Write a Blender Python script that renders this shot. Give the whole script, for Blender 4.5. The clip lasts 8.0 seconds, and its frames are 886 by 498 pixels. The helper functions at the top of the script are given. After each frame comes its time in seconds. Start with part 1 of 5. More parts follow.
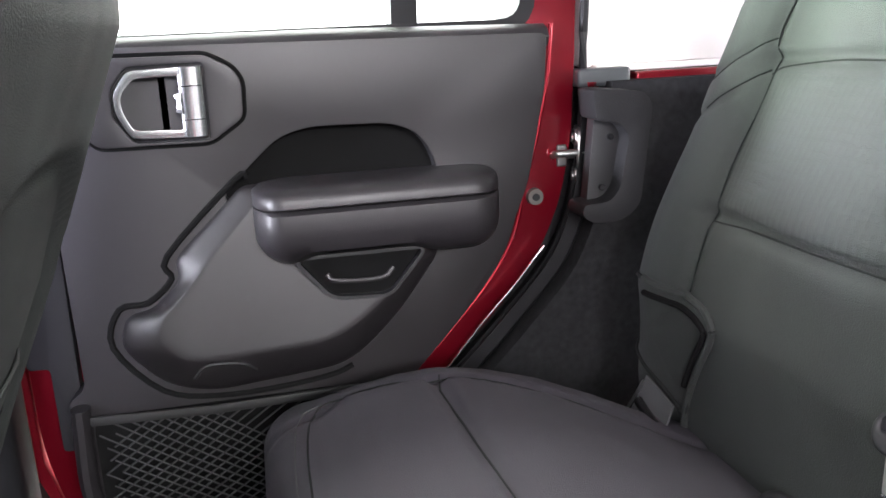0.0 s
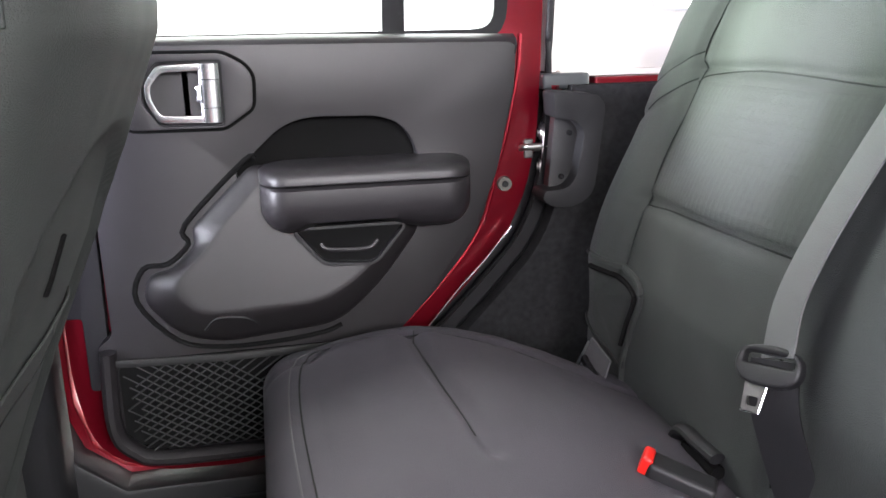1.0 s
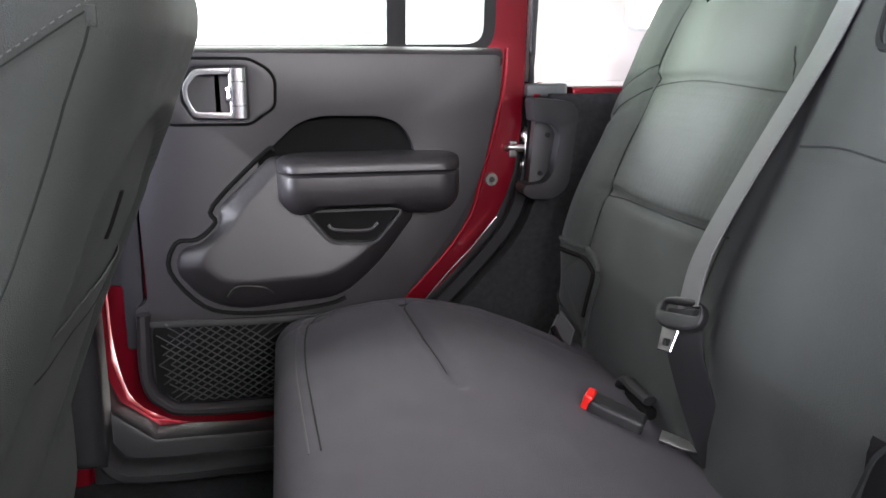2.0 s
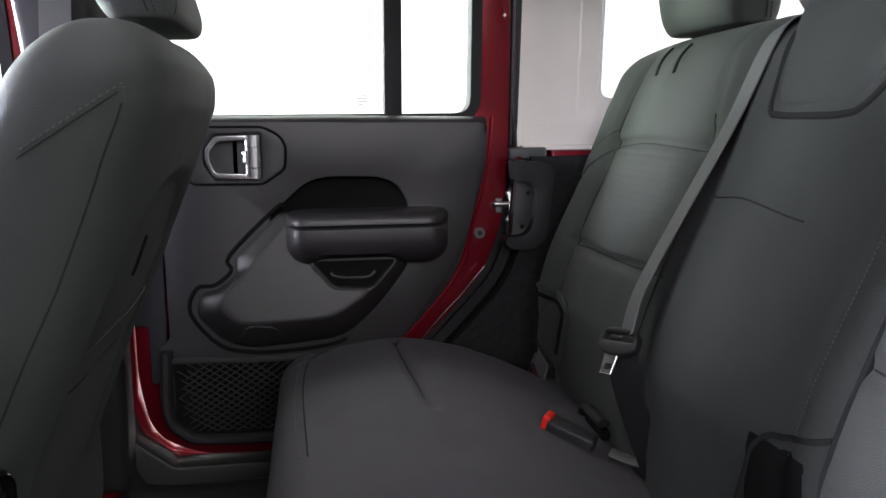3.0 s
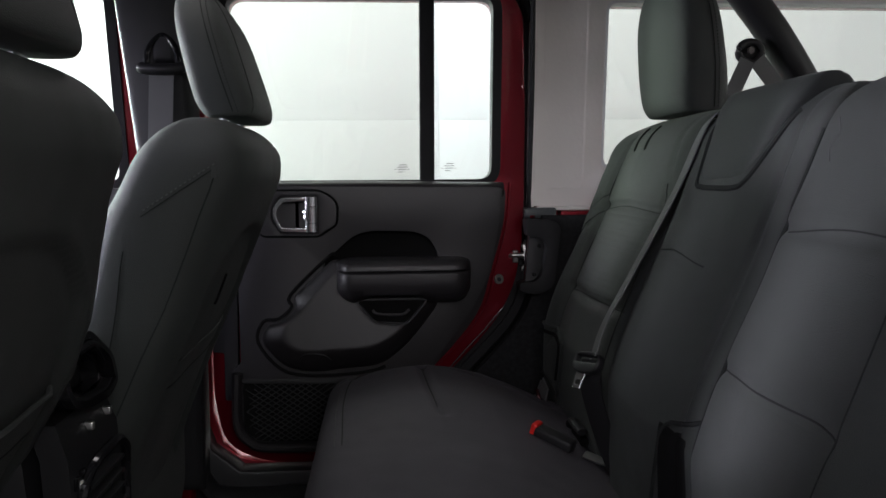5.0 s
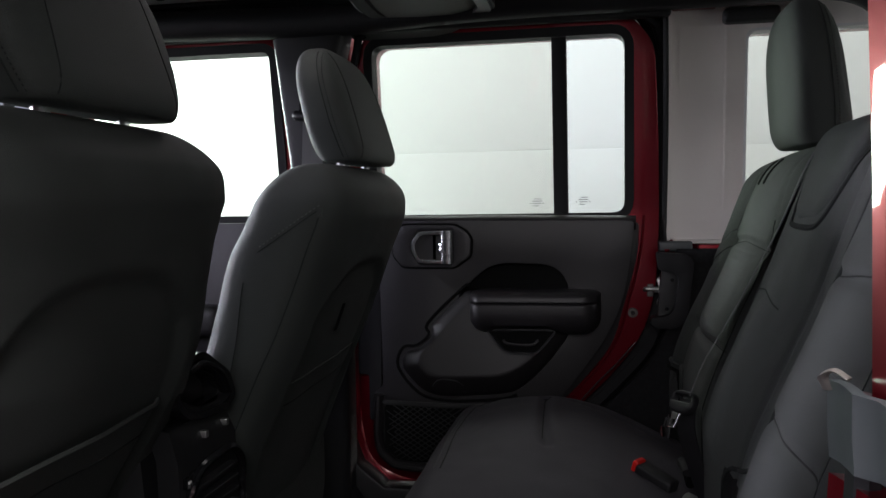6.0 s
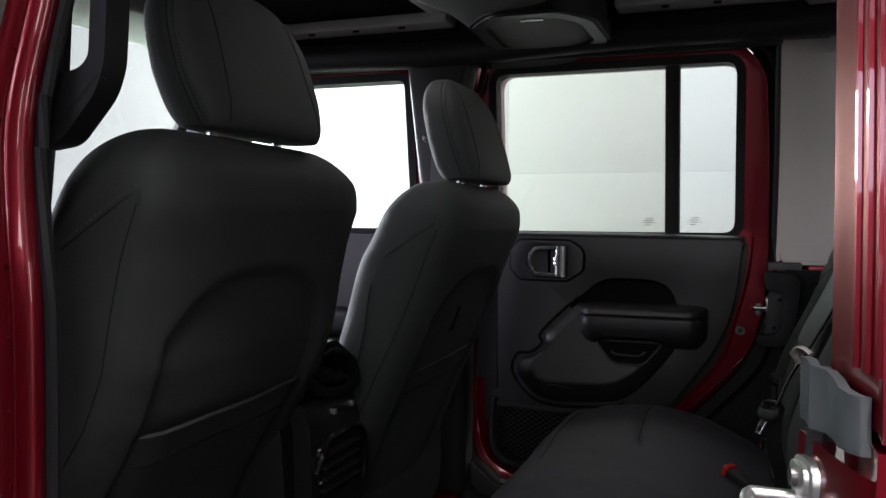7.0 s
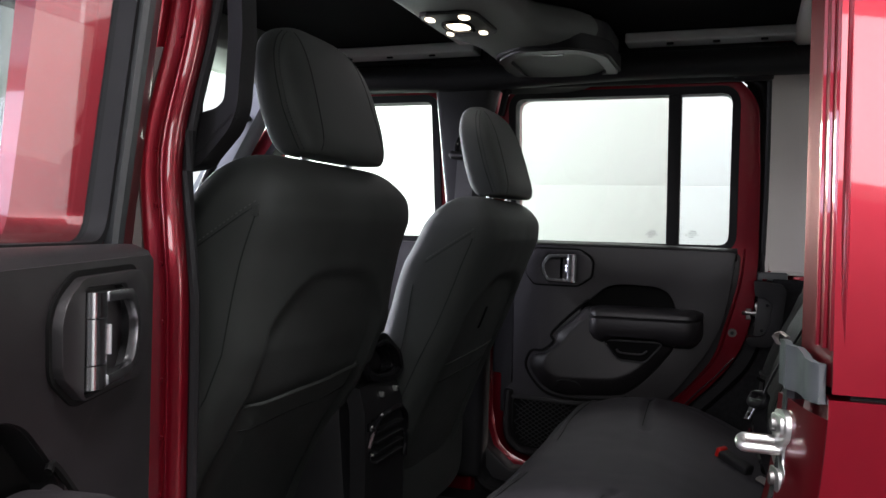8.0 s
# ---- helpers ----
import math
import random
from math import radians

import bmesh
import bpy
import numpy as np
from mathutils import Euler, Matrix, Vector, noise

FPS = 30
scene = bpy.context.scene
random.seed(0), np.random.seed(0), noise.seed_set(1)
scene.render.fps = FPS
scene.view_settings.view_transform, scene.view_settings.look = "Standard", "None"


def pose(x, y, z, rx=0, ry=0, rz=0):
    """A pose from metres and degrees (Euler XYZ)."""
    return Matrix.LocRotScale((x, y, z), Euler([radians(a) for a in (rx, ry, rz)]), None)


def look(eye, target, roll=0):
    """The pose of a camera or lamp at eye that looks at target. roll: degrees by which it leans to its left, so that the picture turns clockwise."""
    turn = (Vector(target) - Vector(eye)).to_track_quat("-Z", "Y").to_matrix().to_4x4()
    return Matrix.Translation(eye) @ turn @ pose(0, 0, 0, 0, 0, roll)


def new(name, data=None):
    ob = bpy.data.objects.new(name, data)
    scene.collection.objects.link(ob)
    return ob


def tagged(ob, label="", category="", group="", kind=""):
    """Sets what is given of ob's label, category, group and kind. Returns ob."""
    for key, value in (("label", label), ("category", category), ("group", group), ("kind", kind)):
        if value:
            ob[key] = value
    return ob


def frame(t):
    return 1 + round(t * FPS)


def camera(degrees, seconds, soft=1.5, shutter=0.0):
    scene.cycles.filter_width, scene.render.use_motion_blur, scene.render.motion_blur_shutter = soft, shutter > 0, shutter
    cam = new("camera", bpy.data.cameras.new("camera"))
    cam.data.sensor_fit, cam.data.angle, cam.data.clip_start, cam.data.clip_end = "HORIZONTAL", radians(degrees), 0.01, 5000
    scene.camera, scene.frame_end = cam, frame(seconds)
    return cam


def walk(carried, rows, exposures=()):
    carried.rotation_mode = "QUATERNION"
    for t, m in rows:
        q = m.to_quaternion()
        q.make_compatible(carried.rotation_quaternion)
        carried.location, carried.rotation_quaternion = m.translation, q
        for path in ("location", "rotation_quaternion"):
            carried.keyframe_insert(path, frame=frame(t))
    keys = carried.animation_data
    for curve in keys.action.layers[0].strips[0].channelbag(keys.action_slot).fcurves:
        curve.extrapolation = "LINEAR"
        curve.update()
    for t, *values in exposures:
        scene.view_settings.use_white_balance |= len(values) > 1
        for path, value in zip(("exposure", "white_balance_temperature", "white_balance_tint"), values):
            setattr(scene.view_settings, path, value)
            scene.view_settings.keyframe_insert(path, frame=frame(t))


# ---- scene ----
cam = camera(55.8, 8.0)
EXPOSURES = [(0, 3.55), (1, 3.6), (2.5, 2.75), (3.5, 1.15), (4.2, 0.9), (5.5, 0.5), (6.5, 0.25), (7.2, 0.2), (8, 0.65)]
PATH = [
    (0, (-0.379, -0.286, 1.263), (0.043, 1.6, 0.751), -2.6),
    (0.5, (-0.377, -0.365, 1.248), (0.022, 1.533, 0.761), -2.0),
    (1, (-0.38, -0.452, 1.269), (0.031, 1.439, 0.762), -1.2),
    (2.3, (-0.364, -0.686, 1.252), (-0.018, 1.238, 0.829), -0.1),
    (2.5, (-0.351, -0.716, 1.259), (-0.024, 1.217, 0.862), -0.4),
    (3, (-0.33, -0.801, 1.254), (-0.036, 1.154, 0.953), -0.6),
    (3.5, (-0.321, -0.874, 1.246), (-0.073, 1.096, 1.007), -0.5),
    (4, (-0.316, -0.957, 1.244), (-0.096, 1.019, 1.034), -0.1),
    (5.3, (-0.239, -1.116, 1.287), (-0.201, 0.877, 1.13), -0.9),
    (5.5, (-0.186, -1.119, 1.294), (-0.27, 0.874, 1.147), -0.7),
    (6, (-0.092, -1.149, 1.29), (-0.475, 0.812, 1.186), -0.9),
    (6.5, (-0.04, -1.2, 1.284), (-0.628, 0.71, 1.209), -0.6),
    (7, (-0.008, -1.284, 1.28), (-0.707, 0.589, 1.224), 0.5),
    (7.5, (-0.016, -1.404, 1.28), (-0.723, 0.467, 1.232), 1.1),
    (8, (-0.011, -1.513, 1.287), (-0.691, 0.368, 1.244), 1.5),
]
walk(cam, [(t, look(eye, target, roll)) for t, eye, target, roll in PATH], EXPOSURES)

# ---- light and exposure ----
world = bpy.data.worlds.new("garage_air")
scene.world = world
world.use_nodes = True
world.node_tree.nodes["Background"].inputs[0].default_value = (0.85, 0.9, 0.88, 1)
world.node_tree.nodes["Background"].inputs[1].default_value = 0.01


def area_lamp(x, y, z, sx, sy, power, turn=(0, 0, 0), tint=(1.0, 0.99, 0.985), spread=180):
    d = bpy.data.lights.new("area_light", "AREA")
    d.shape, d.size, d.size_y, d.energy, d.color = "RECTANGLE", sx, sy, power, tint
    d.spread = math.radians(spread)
    ob = new("area_light", d)
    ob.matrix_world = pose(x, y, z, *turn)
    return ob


# unseen area lamps added round the car to light it and the walls
area_lamp(-1.0, 2.3, 2.95, 5.0, 0.9, 35)
area_lamp(-3.9, -3.85, 2.45, 3.4, 0.8, 84, (88, 0, 0), (0.78, 0.74, 1.0))
area_lamp(-0.95, -3.85, 1.95, 1.2, 0.7, 15, (88, 0, 0), (1.0, 0.93, 1.0))
area_lamp(0.6, -3.85, 2.45, 2.0, 0.80, 31, (88, 0, 0), (0.98, 0.95, 1.0))
area_lamp(0.8, -1.35, 2.9, 1.4, 0.25, 80, (16, -12, 0), (1.0, 0.96, 1.0), 90)
area_lamp(3.6, 0.6, 2.95, 0.9, 3.0, 18)
area_lamp(4.7, -1.2, 1.75, 0.9, 1.6, 24, (0, 90, -20))
# unseen area lamps added ahead of the car, in place of daylight
area_lamp(-5.4, -0.3, 1.65, 0.8, 1.0, 75, (0, -90, 0), (0.86, 0.86, 1.0))
area_lamp(-3.4, 2.75, 1.85, 1.05, 1.05, 120, (0, -82, -36), (0.82, 1.0, 0.86))
area_lamp(-5.35, 1.9, 1.88, 0.5, 0.8, 26, (0, -82, -10), (0.88, 0.86, 1.0), 40)
# lit dome lamp under the cross bar
area_lamp(-0.55, 0.04, 1.680, 0.09, 0.14, 0.20, (0, 0, 0), (1.0, 0.95, 1.0))


# ---- materials ----
def material(name, color, rough=0.5, metal=0.0, vary=0.12, scale=8.0, grain=0.0, grain_scale=300.0, coat=0.0, spec=0.5, sheen=0.0):
    m = bpy.data.materials.new(name)
    m.use_nodes = True
    nt = m.node_tree
    b = nt.nodes["Principled BSDF"]
    b.inputs["Roughness"].default_value, b.inputs["Metallic"].default_value = rough, metal
    b.inputs["Coat Weight"].default_value, b.inputs["Specular IOR Level"].default_value = coat, spec
    b.inputs["Coat Roughness"].default_value = 0.03
    b.inputs["Sheen Weight"].default_value = sheen
    tc = nt.nodes.new("ShaderNodeTexCoord")
    n1 = nt.nodes.new("ShaderNodeTexNoise")
    n1.inputs["Scale"].default_value, n1.inputs["Detail"].default_value = scale, 6
    nt.links.new(tc.outputs["Object"], n1.inputs["Vector"])
    mix = nt.nodes.new("ShaderNodeMix")
    mix.data_type = "RGBA"
    mix.inputs["A"].default_value = (*[c * (1 - vary) for c in color], 1)
    mix.inputs["B"].default_value = (*[min(1, c * (1 + vary)) for c in color], 1)
    nt.links.new(n1.outputs["Fac"], mix.inputs["Factor"])
    nt.links.new(mix.outputs["Result"], b.inputs["Base Color"])
    rr = nt.nodes.new("ShaderNodeMapRange")
    rr.inputs["To Min"].default_value, rr.inputs["To Max"].default_value = max(0, rough - 0.06), min(1, rough + 0.06)
    nt.links.new(n1.outputs["Fac"], rr.inputs["Value"])
    nt.links.new(rr.outputs["Result"], b.inputs["Roughness"])
    if grain:
        n2 = nt.nodes.new("ShaderNodeTexNoise")
        n2.inputs["Scale"].default_value, n2.inputs["Detail"].default_value = grain_scale, 3
        nt.links.new(tc.outputs["Object"], n2.inputs["Vector"])
        bump = nt.nodes.new("ShaderNodeBump")
        bump.inputs["Strength"].default_value, bump.inputs["Distance"].default_value = grain, 0.002
        nt.links.new(n2.outputs["Fac"], bump.inputs["Height"])
        nt.links.new(bump.outputs["Normal"], b.inputs["Normal"])
    return m


def woven(name, color, ribs=0.0):
    """Seat cloth: fine weave, soft sheen; ribs adds the embossed cell pattern of the seat inserts."""
    m = material(name, color, 0.72, vary=0.10, scale=6, grain=0.45, grain_scale=900, spec=0.35, sheen=0.03)
    nt = m.node_tree
    b = nt.nodes["Principled BSDF"]
    b.inputs["Sheen Roughness"].default_value = 0.5
    soft = nt.nodes.new("ShaderNodeTexNoise")
    soft.inputs["Scale"].default_value, soft.inputs["Detail"].default_value = 9, 1
    nt.links.new(next(n for n in nt.nodes if n.type == "TEX_COORD").outputs["Object"], soft.inputs["Vector"])
    slack = nt.nodes.new("ShaderNodeBump")
    slack.inputs["Strength"].default_value, slack.inputs["Distance"].default_value = 0.16, 0.006
    nt.links.new(soft.outputs["Fac"], slack.inputs["Height"])
    fine = b.inputs["Normal"].links[0].from_node
    nt.links.new(slack.outputs["Normal"], fine.inputs["Normal"])
    if ribs:
        tc = nt.nodes.new("ShaderNodeTexCoord")
        w1 = nt.nodes.new("ShaderNodeTexVoronoi")
        w1.inputs["Scale"].default_value, w1.inputs["Randomness"].default_value = 105, 0.25
        nt.links.new(tc.outputs["Object"], w1.inputs["Vector"])
        old = b.inputs["Normal"].links[0].from_node
        b2 = nt.nodes.new("ShaderNodeBump")
        b2.inputs["Strength"].default_value, b2.inputs["Distance"].default_value = ribs, 0.002
        nt.links.new(w1.outputs["Distance"], b2.inputs["Height"])
        nt.links.new(old.outputs["Normal"], b2.inputs["Normal"])
        nt.links.new(b2.outputs["Normal"], b.inputs["Normal"])
    return m


def glass_material(name, tint):
    m = bpy.data.materials.new(name)
    m.use_nodes = True
    nt = m.node_tree
    out = nt.nodes["Material Output"]
    nt.nodes.remove(nt.nodes["Principled BSDF"])
    tr = nt.nodes.new("ShaderNodeBsdfTransparent")
    tr.inputs[0].default_value = (*tint, 1)
    gl = nt.nodes.new("ShaderNodeBsdfGlossy")
    gl.inputs["Roughness"].default_value = 0.02
    lw = nt.nodes.new("ShaderNodeLayerWeight")
    lw.inputs[0].default_value = 0.5
    pw = nt.nodes.new("ShaderNodeMath")
    pw.operation = "POWER"
    pw.inputs[1].default_value = 5.0
    nt.links.new(lw.outputs["Facing"], pw.inputs[0])
    fr = nt.nodes.new("ShaderNodeMath")
    fr.operation = "MULTIPLY_ADD"
    fr.inputs[1].default_value, fr.inputs[2].default_value = 0.90, 0.03
    nt.links.new(pw.outputs[0], fr.inputs[0])
    mx = nt.nodes.new("ShaderNodeMixShader")
    nt.links.new(fr.outputs[0], mx.inputs[0])
    nt.links.new(tr.outputs[0], mx.inputs[1])
    nt.links.new(gl.outputs[0], mx.inputs[2])
    nt.links.new(mx.outputs[0], out.inputs[0])
    return m


def lit(name, color, strength):
    m = bpy.data.materials.new(name)
    m.use_nodes = True
    b = m.node_tree.nodes["Principled BSDF"]
    b.inputs["Emission Color"].default_value, b.inputs["Emission Strength"].default_value = (*color, 1), strength
    b.inputs["Base Color"].default_value = (0.8, 0.8, 0.8, 1)
    return m


RED = material("red_paint", (0.205, 0.0030, 0.0125), 0.30, 0.68, 0.05, 40, coat=1.0)
even = RED.node_tree.nodes["Principled BSDF"].inputs["Roughness"]
RED.node_tree.links.remove(even.links[0])
even.default_value = 0.31
PLASTIC = material("door_plastic", (0.0135, 0.0120, 0.0130), 0.45, vary=0.08, scale=5, grain=0.07, grain_scale=900)
SOFT = material("soft_vinyl", (0.019, 0.0172, 0.0188), 0.44, vary=0.08, scale=9, grain=0.15, grain_scale=800)
BLACK = material("black_plastic", (0.012, 0.012, 0.013), 0.50, vary=0.15, scale=9, grain=0.10, grain_scale=700, spec=0.4)
GRIP = material("dull_black_grip", (0.012, 0.012, 0.013), 0.62, vary=0.15, scale=9, grain=0.2, grain_scale=500, spec=0.25)
RUBBER = material("black_rubber", (0.010, 0.010, 0.011), 0.6, vary=0.15, scale=20, spec=0.3)
GLOSS = material("gloss_black", (0.010, 0.010, 0.011), 0.15, vary=0.1, scale=8)
CHROME = material("satin_chrome", (0.72, 0.72, 0.74), 0.22, 1.0, 0.04, 20)
STEEL = material("zinc_steel", (0.62, 0.62, 0.60), 0.35, 1.0, 0.15, 60, grain=0.1, grain_scale=300)
CLOTH = woven("charcoal_cloth", (0.0240, 0.0276, 0.0250))
INSERT = woven("patterned_charcoal_cloth", (0.0266, 0.0306, 0.0278), 0.34)
# copy of the seat cloth with the purple cast of the light coloured in
CUSHION = woven("cushion_cloth", (0.0360, 0.0316, 0.0402))
CARPET = material("black_carpet", (0.0155, 0.0155, 0.0165), 0.95, vary=0.75, scale=110, grain=0.7, grain_scale=900, spec=0.1)
WEBBING = material("seat_belt_webbing", (0.090, 0.090, 0.092), 0.6, vary=0.06, scale=40, grain=0.4, grain_scale=700)
NET = material("black_net_cord", (0.008, 0.008, 0.008), 0.7)
THREAD = material("stitch_thread", (0.06, 0.06, 0.06), 0.8)
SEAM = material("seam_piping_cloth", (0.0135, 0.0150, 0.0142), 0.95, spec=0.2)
REDBTN = material("red_button", (0.60, 0.014, 0.010), 0.35, vary=0.03)
TOPLINER = material("hardtop_inner_shell", (0.80, 0.765, 0.73), 0.75, vary=0.05, scale=3, grain=0.25, grain_scale=120)
# near-black that holds the shade of hollows and gaps in its colour
SHADEBLACK = material("recess_shade_black", (0.006, 0.006, 0.006), 0.95, spec=0.1)
GREYTRIM = material("grey_trim", (0.70, 0.71, 0.70), 0.55, vary=0.1, scale=10)
HEADLINER = material("black_headliner", (0.006, 0.006, 0.007), 0.95, vary=0.1, scale=20, grain=0.4, grain_scale=400, spec=0.08)
BARPAD = material("sport_bar_cover", (0.110, 0.116, 0.108), 0.6, vary=0.08, scale=12, grain=0.25, grain_scale=500)
MESHGRILLE = material("speaker_mesh", (0.05, 0.052, 0.05), 0.6, vary=0.3, scale=200, grain=0.8, grain_scale=900)
DARKMETAL = material("dull_dark_metal", (0.16, 0.155, 0.15), 0.45, 0.8, 0.2, 80)
TAUPE = material("taupe_plastic", (0.10, 0.09, 0.08), 0.5, vary=0.08, scale=12)
# pale because the daylight on the pillar is put into the colour
DAYLITPLASTIC = material("daylit_pillar_plastic", (0.30, 0.32, 0.35), 0.45, vary=0.06, scale=12, grain=0.12, grain_scale=500)
GASKET = material("grey_gasket", (0.055, 0.062, 0.065), 0.38, vary=0.1, scale=12)
WEATHERSTRIP = material("dark_grey_weatherstrip", (0.030, 0.033, 0.036), 0.40, vary=0.1, scale=12)
GLASS = glass_material("tinted_door_glass", (0.765, 0.785, 0.765))
LIGHTGLASS = glass_material("pale_door_glass", (0.86, 0.89, 0.89))
CLEAR = glass_material("clear_glass", (0.95, 0.97, 0.95))
INK = material("sticker_ink", (0.05, 0.05, 0.05), 0.7)
WALLPAINT = material("white_wall_paint", (0.82, 0.83, 0.815), 0.7, vary=0.03, scale=1.2, grain=0.05, grain_scale=60)
DARKPANEL = material("dark_reflection_panel", (0.09, 0.09, 0.095), 0.75, vary=0.10, scale=1.5, grain=0.05, grain_scale=60)
CONCRETE = material("sealed_concrete", (0.13, 0.13, 0.128), 0.35, vary=0.2, scale=2.5, grain=0.1, grain_scale=120)
LAMP = lit("dome_lamp_lens", (1.0, 0.86, 0.66), 2.2)

# ---- mesh helpers ----
ORIGIN = {}


def thing(name, at, label, category, group="", kind=""):
    e = new(name)
    e.empty_display_size = 0.05
    e.location = at
    ORIGIN[e.name] = Vector(at)
    return tagged(e, label, category, group, kind)


def finish(bm, angle=38):
    bmesh.ops.remove_doubles(bm, verts=bm.verts, dist=1e-5)
    bmesh.ops.recalc_face_normals(bm, faces=bm.faces)
    lim = math.radians(angle)
    for f in bm.faces:
        f.smooth = True
    for e in bm.edges:
        if len(e.link_faces) == 2 and e.calc_face_angle(0) > lim:
            e.smooth = False


def part(name, bm, mat, parent, label="", angle=38):
    finish(bm, angle)
    o = ORIGIN.get(parent.name, Vector()) if parent else Vector()
    bm.transform(Matrix.Translation(-o))
    me = bpy.data.meshes.new(name)
    bm.to_mesh(me)
    bm.free()
    me.materials.append(mat)
    ob = new(name, me)
    if parent:
        ob.parent = parent
        ORIGIN[ob.name] = o
    return tagged(ob, label) if label else ob


def solo(name, bm, mat, label, category, group="", kind="", angle=38):
    """A thing of one mesh, with its origin at the middle of its base."""
    lo = [min(v.co[i] for v in bm.verts) for i in range(3)]
    hi = [max(v.co[i] for v in bm.verts) for i in range(3)]
    at = Vector(((lo[0] + hi[0]) / 2, (lo[1] + hi[1]) / 2, lo[2]))
    finish(bm, angle)
    bm.transform(Matrix.Translation(-at))
    me = bpy.data.meshes.new(name)
    bm.to_mesh(me)
    bm.free()
    me.materials.append(mat)
    ob = new(name, me)
    ob.location = at
    ORIGIN[ob.name] = at
    return tagged(ob, label, category, group, kind)


def rounded(pts, r=0.02, n=5):
    """The closed outline pts with its corners rounded."""
    out = []
    k = len(pts)
    for i in range(k):
        a, b, c = (Vector((*pts[j % k][:2], 0)) for j in (i - 1, i, i + 1))
        rad = pts[i][2] if len(pts[i]) > 2 else r
        da, dc = a - b, c - b
        d = min(rad, da.length * 0.48, dc.length * 0.48)
        p, q = b + da.normalized() * d, b + dc.normalized() * d
        for s in range(n + 1):
            t = s / n
            v = p * (1 - t) ** 2 + b * 2 * t * (1 - t) + q * t * t
            out.append((v.x, v.y))
    return out


def rect(x0, z0, x1, z1, r=0.02, n=5):
    return rounded([(x0, z0), (x1, z0), (x1, z1), (x0, z1)], r, n)


def plate(outer, holes, y0, y1, bevel=0.0, seg=2, to=None):
    """A plate in the x-z plane between y0 and y1, with holes through it; to(x, y, z) bends it."""
    bm = bmesh.new()
    loops = []
    for pts in (outer, *holes):
        vs = [bm.verts.new((x, y0, z)) for x, z in pts]
        loops.append([bm.edges.new((vs[i], vs[(i + 1) % len(vs)])) for i in range(len(vs))])
    edges = [e for l in loops for e in l]
    bmesh.ops.triangle_fill(bm, use_beauty=True, use_dissolve=False, edges=edges, normal=(0, -1, 0))
    geo = bmesh.ops.extrude_face_region(bm, geom=bm.faces[:])
    top = [v for v in geo["geom"] if isinstance(v, bmesh.types.BMVert)]
    bmesh.ops.translate(bm, verts=top, vec=(0, y1 - y0, 0))
    bmesh.ops.recalc_face_normals(bm, faces=bm.faces)
    if bevel:
        rim = [e for e in bm.edges if len(e.link_faces) == 2 and e.calc_face_angle(0) > 1.2 and abs(e.verts[0].co.y - e.verts[1].co.y) < 1e-6 and abs(e.verts[0].co.y - y0) < 1e-6]
        bmesh.ops.bevel(bm, geom=rim, offset=bevel, segments=seg, profile=0.5, affect="EDGES", clamp_overlap=True)
    if to:
        for v in bm.verts:
            v.co = Vector(to(*v.co))
    return bm


def ring(outer, inner, y0, y1, to=None):
    """A frame between two outlines of equally many points."""
    bm = bmesh.new()
    n = len(outer)
    rows = [[bm.verts.new((x, y, z)) for x, z in pts] for pts, y in ((outer, y0), (inner, y0), (inner, y1), (outer, y1))]
    for a in range(4):
        for i in range(n):
            j = (i + 1) % n
            bm.faces.new((rows[a][i], rows[a][j], rows[(a + 1) % 4][j], rows[(a + 1) % 4][i]))
    if to:
        for v in bm.verts:
            v.co = Vector(to(*v.co))
    return bm


def box(x0, y0, z0, x1, y1, z1, bevel=0.01, seg=3):
    bm = bmesh.new()
    bmesh.ops.create_cube(bm, size=1)
    for v in bm.verts:
        v.co = Vector(((x0 + x1) / 2 + v.co.x * (x1 - x0), (y0 + y1) / 2 + v.co.y * (y1 - y0), (z0 + z1) / 2 + v.co.z * (z1 - z0)))
    if bevel:
        bmesh.ops.bevel(bm, geom=bm.edges[:], offset=bevel, segments=seg, profile=0.6, affect="EDGES", clamp_overlap=True)
    return bm


def loft(rings, caps=True, closed=True):
    bm = bmesh.new()
    rows = [[bm.verts.new(p) for p in r] for r in rings]
    n = len(rows[0])
    for a, b in zip(rows, rows[1:]):
        for i in range(n if closed else n - 1):
            j = (i + 1) % n
            bm.faces.new((a[i], a[j], b[j], b[i]))
    if caps:
        for r in (rows[0], rows[-1]):
            c = bm.verts.new(sum((v.co for v in r), Vector()) / n)
            for i in range(n):
                bm.faces.new((r[i], r[(i + 1) % n], c))
    return bm


def smooth_path(pts, n=6):
    """A Catmull-Rom line through pts."""
    p = [Vector(q) for q in pts]
    p = [p[0] * 2 - p[1], *p, p[-1] * 2 - p[-2]]
    out = []
    for i in range(1, len(p) - 2):
        for s in range(n):
            t = s / n
            a, b, c, d = p[i - 1:i + 3]
            out.append(0.5 * (2 * b + (c - a) * t + (2 * a - 5 * b + 4 * c - d) * t * t + (3 * b - a - 3 * c + d) * t ** 3))
    out.append(p[-2])
    return out


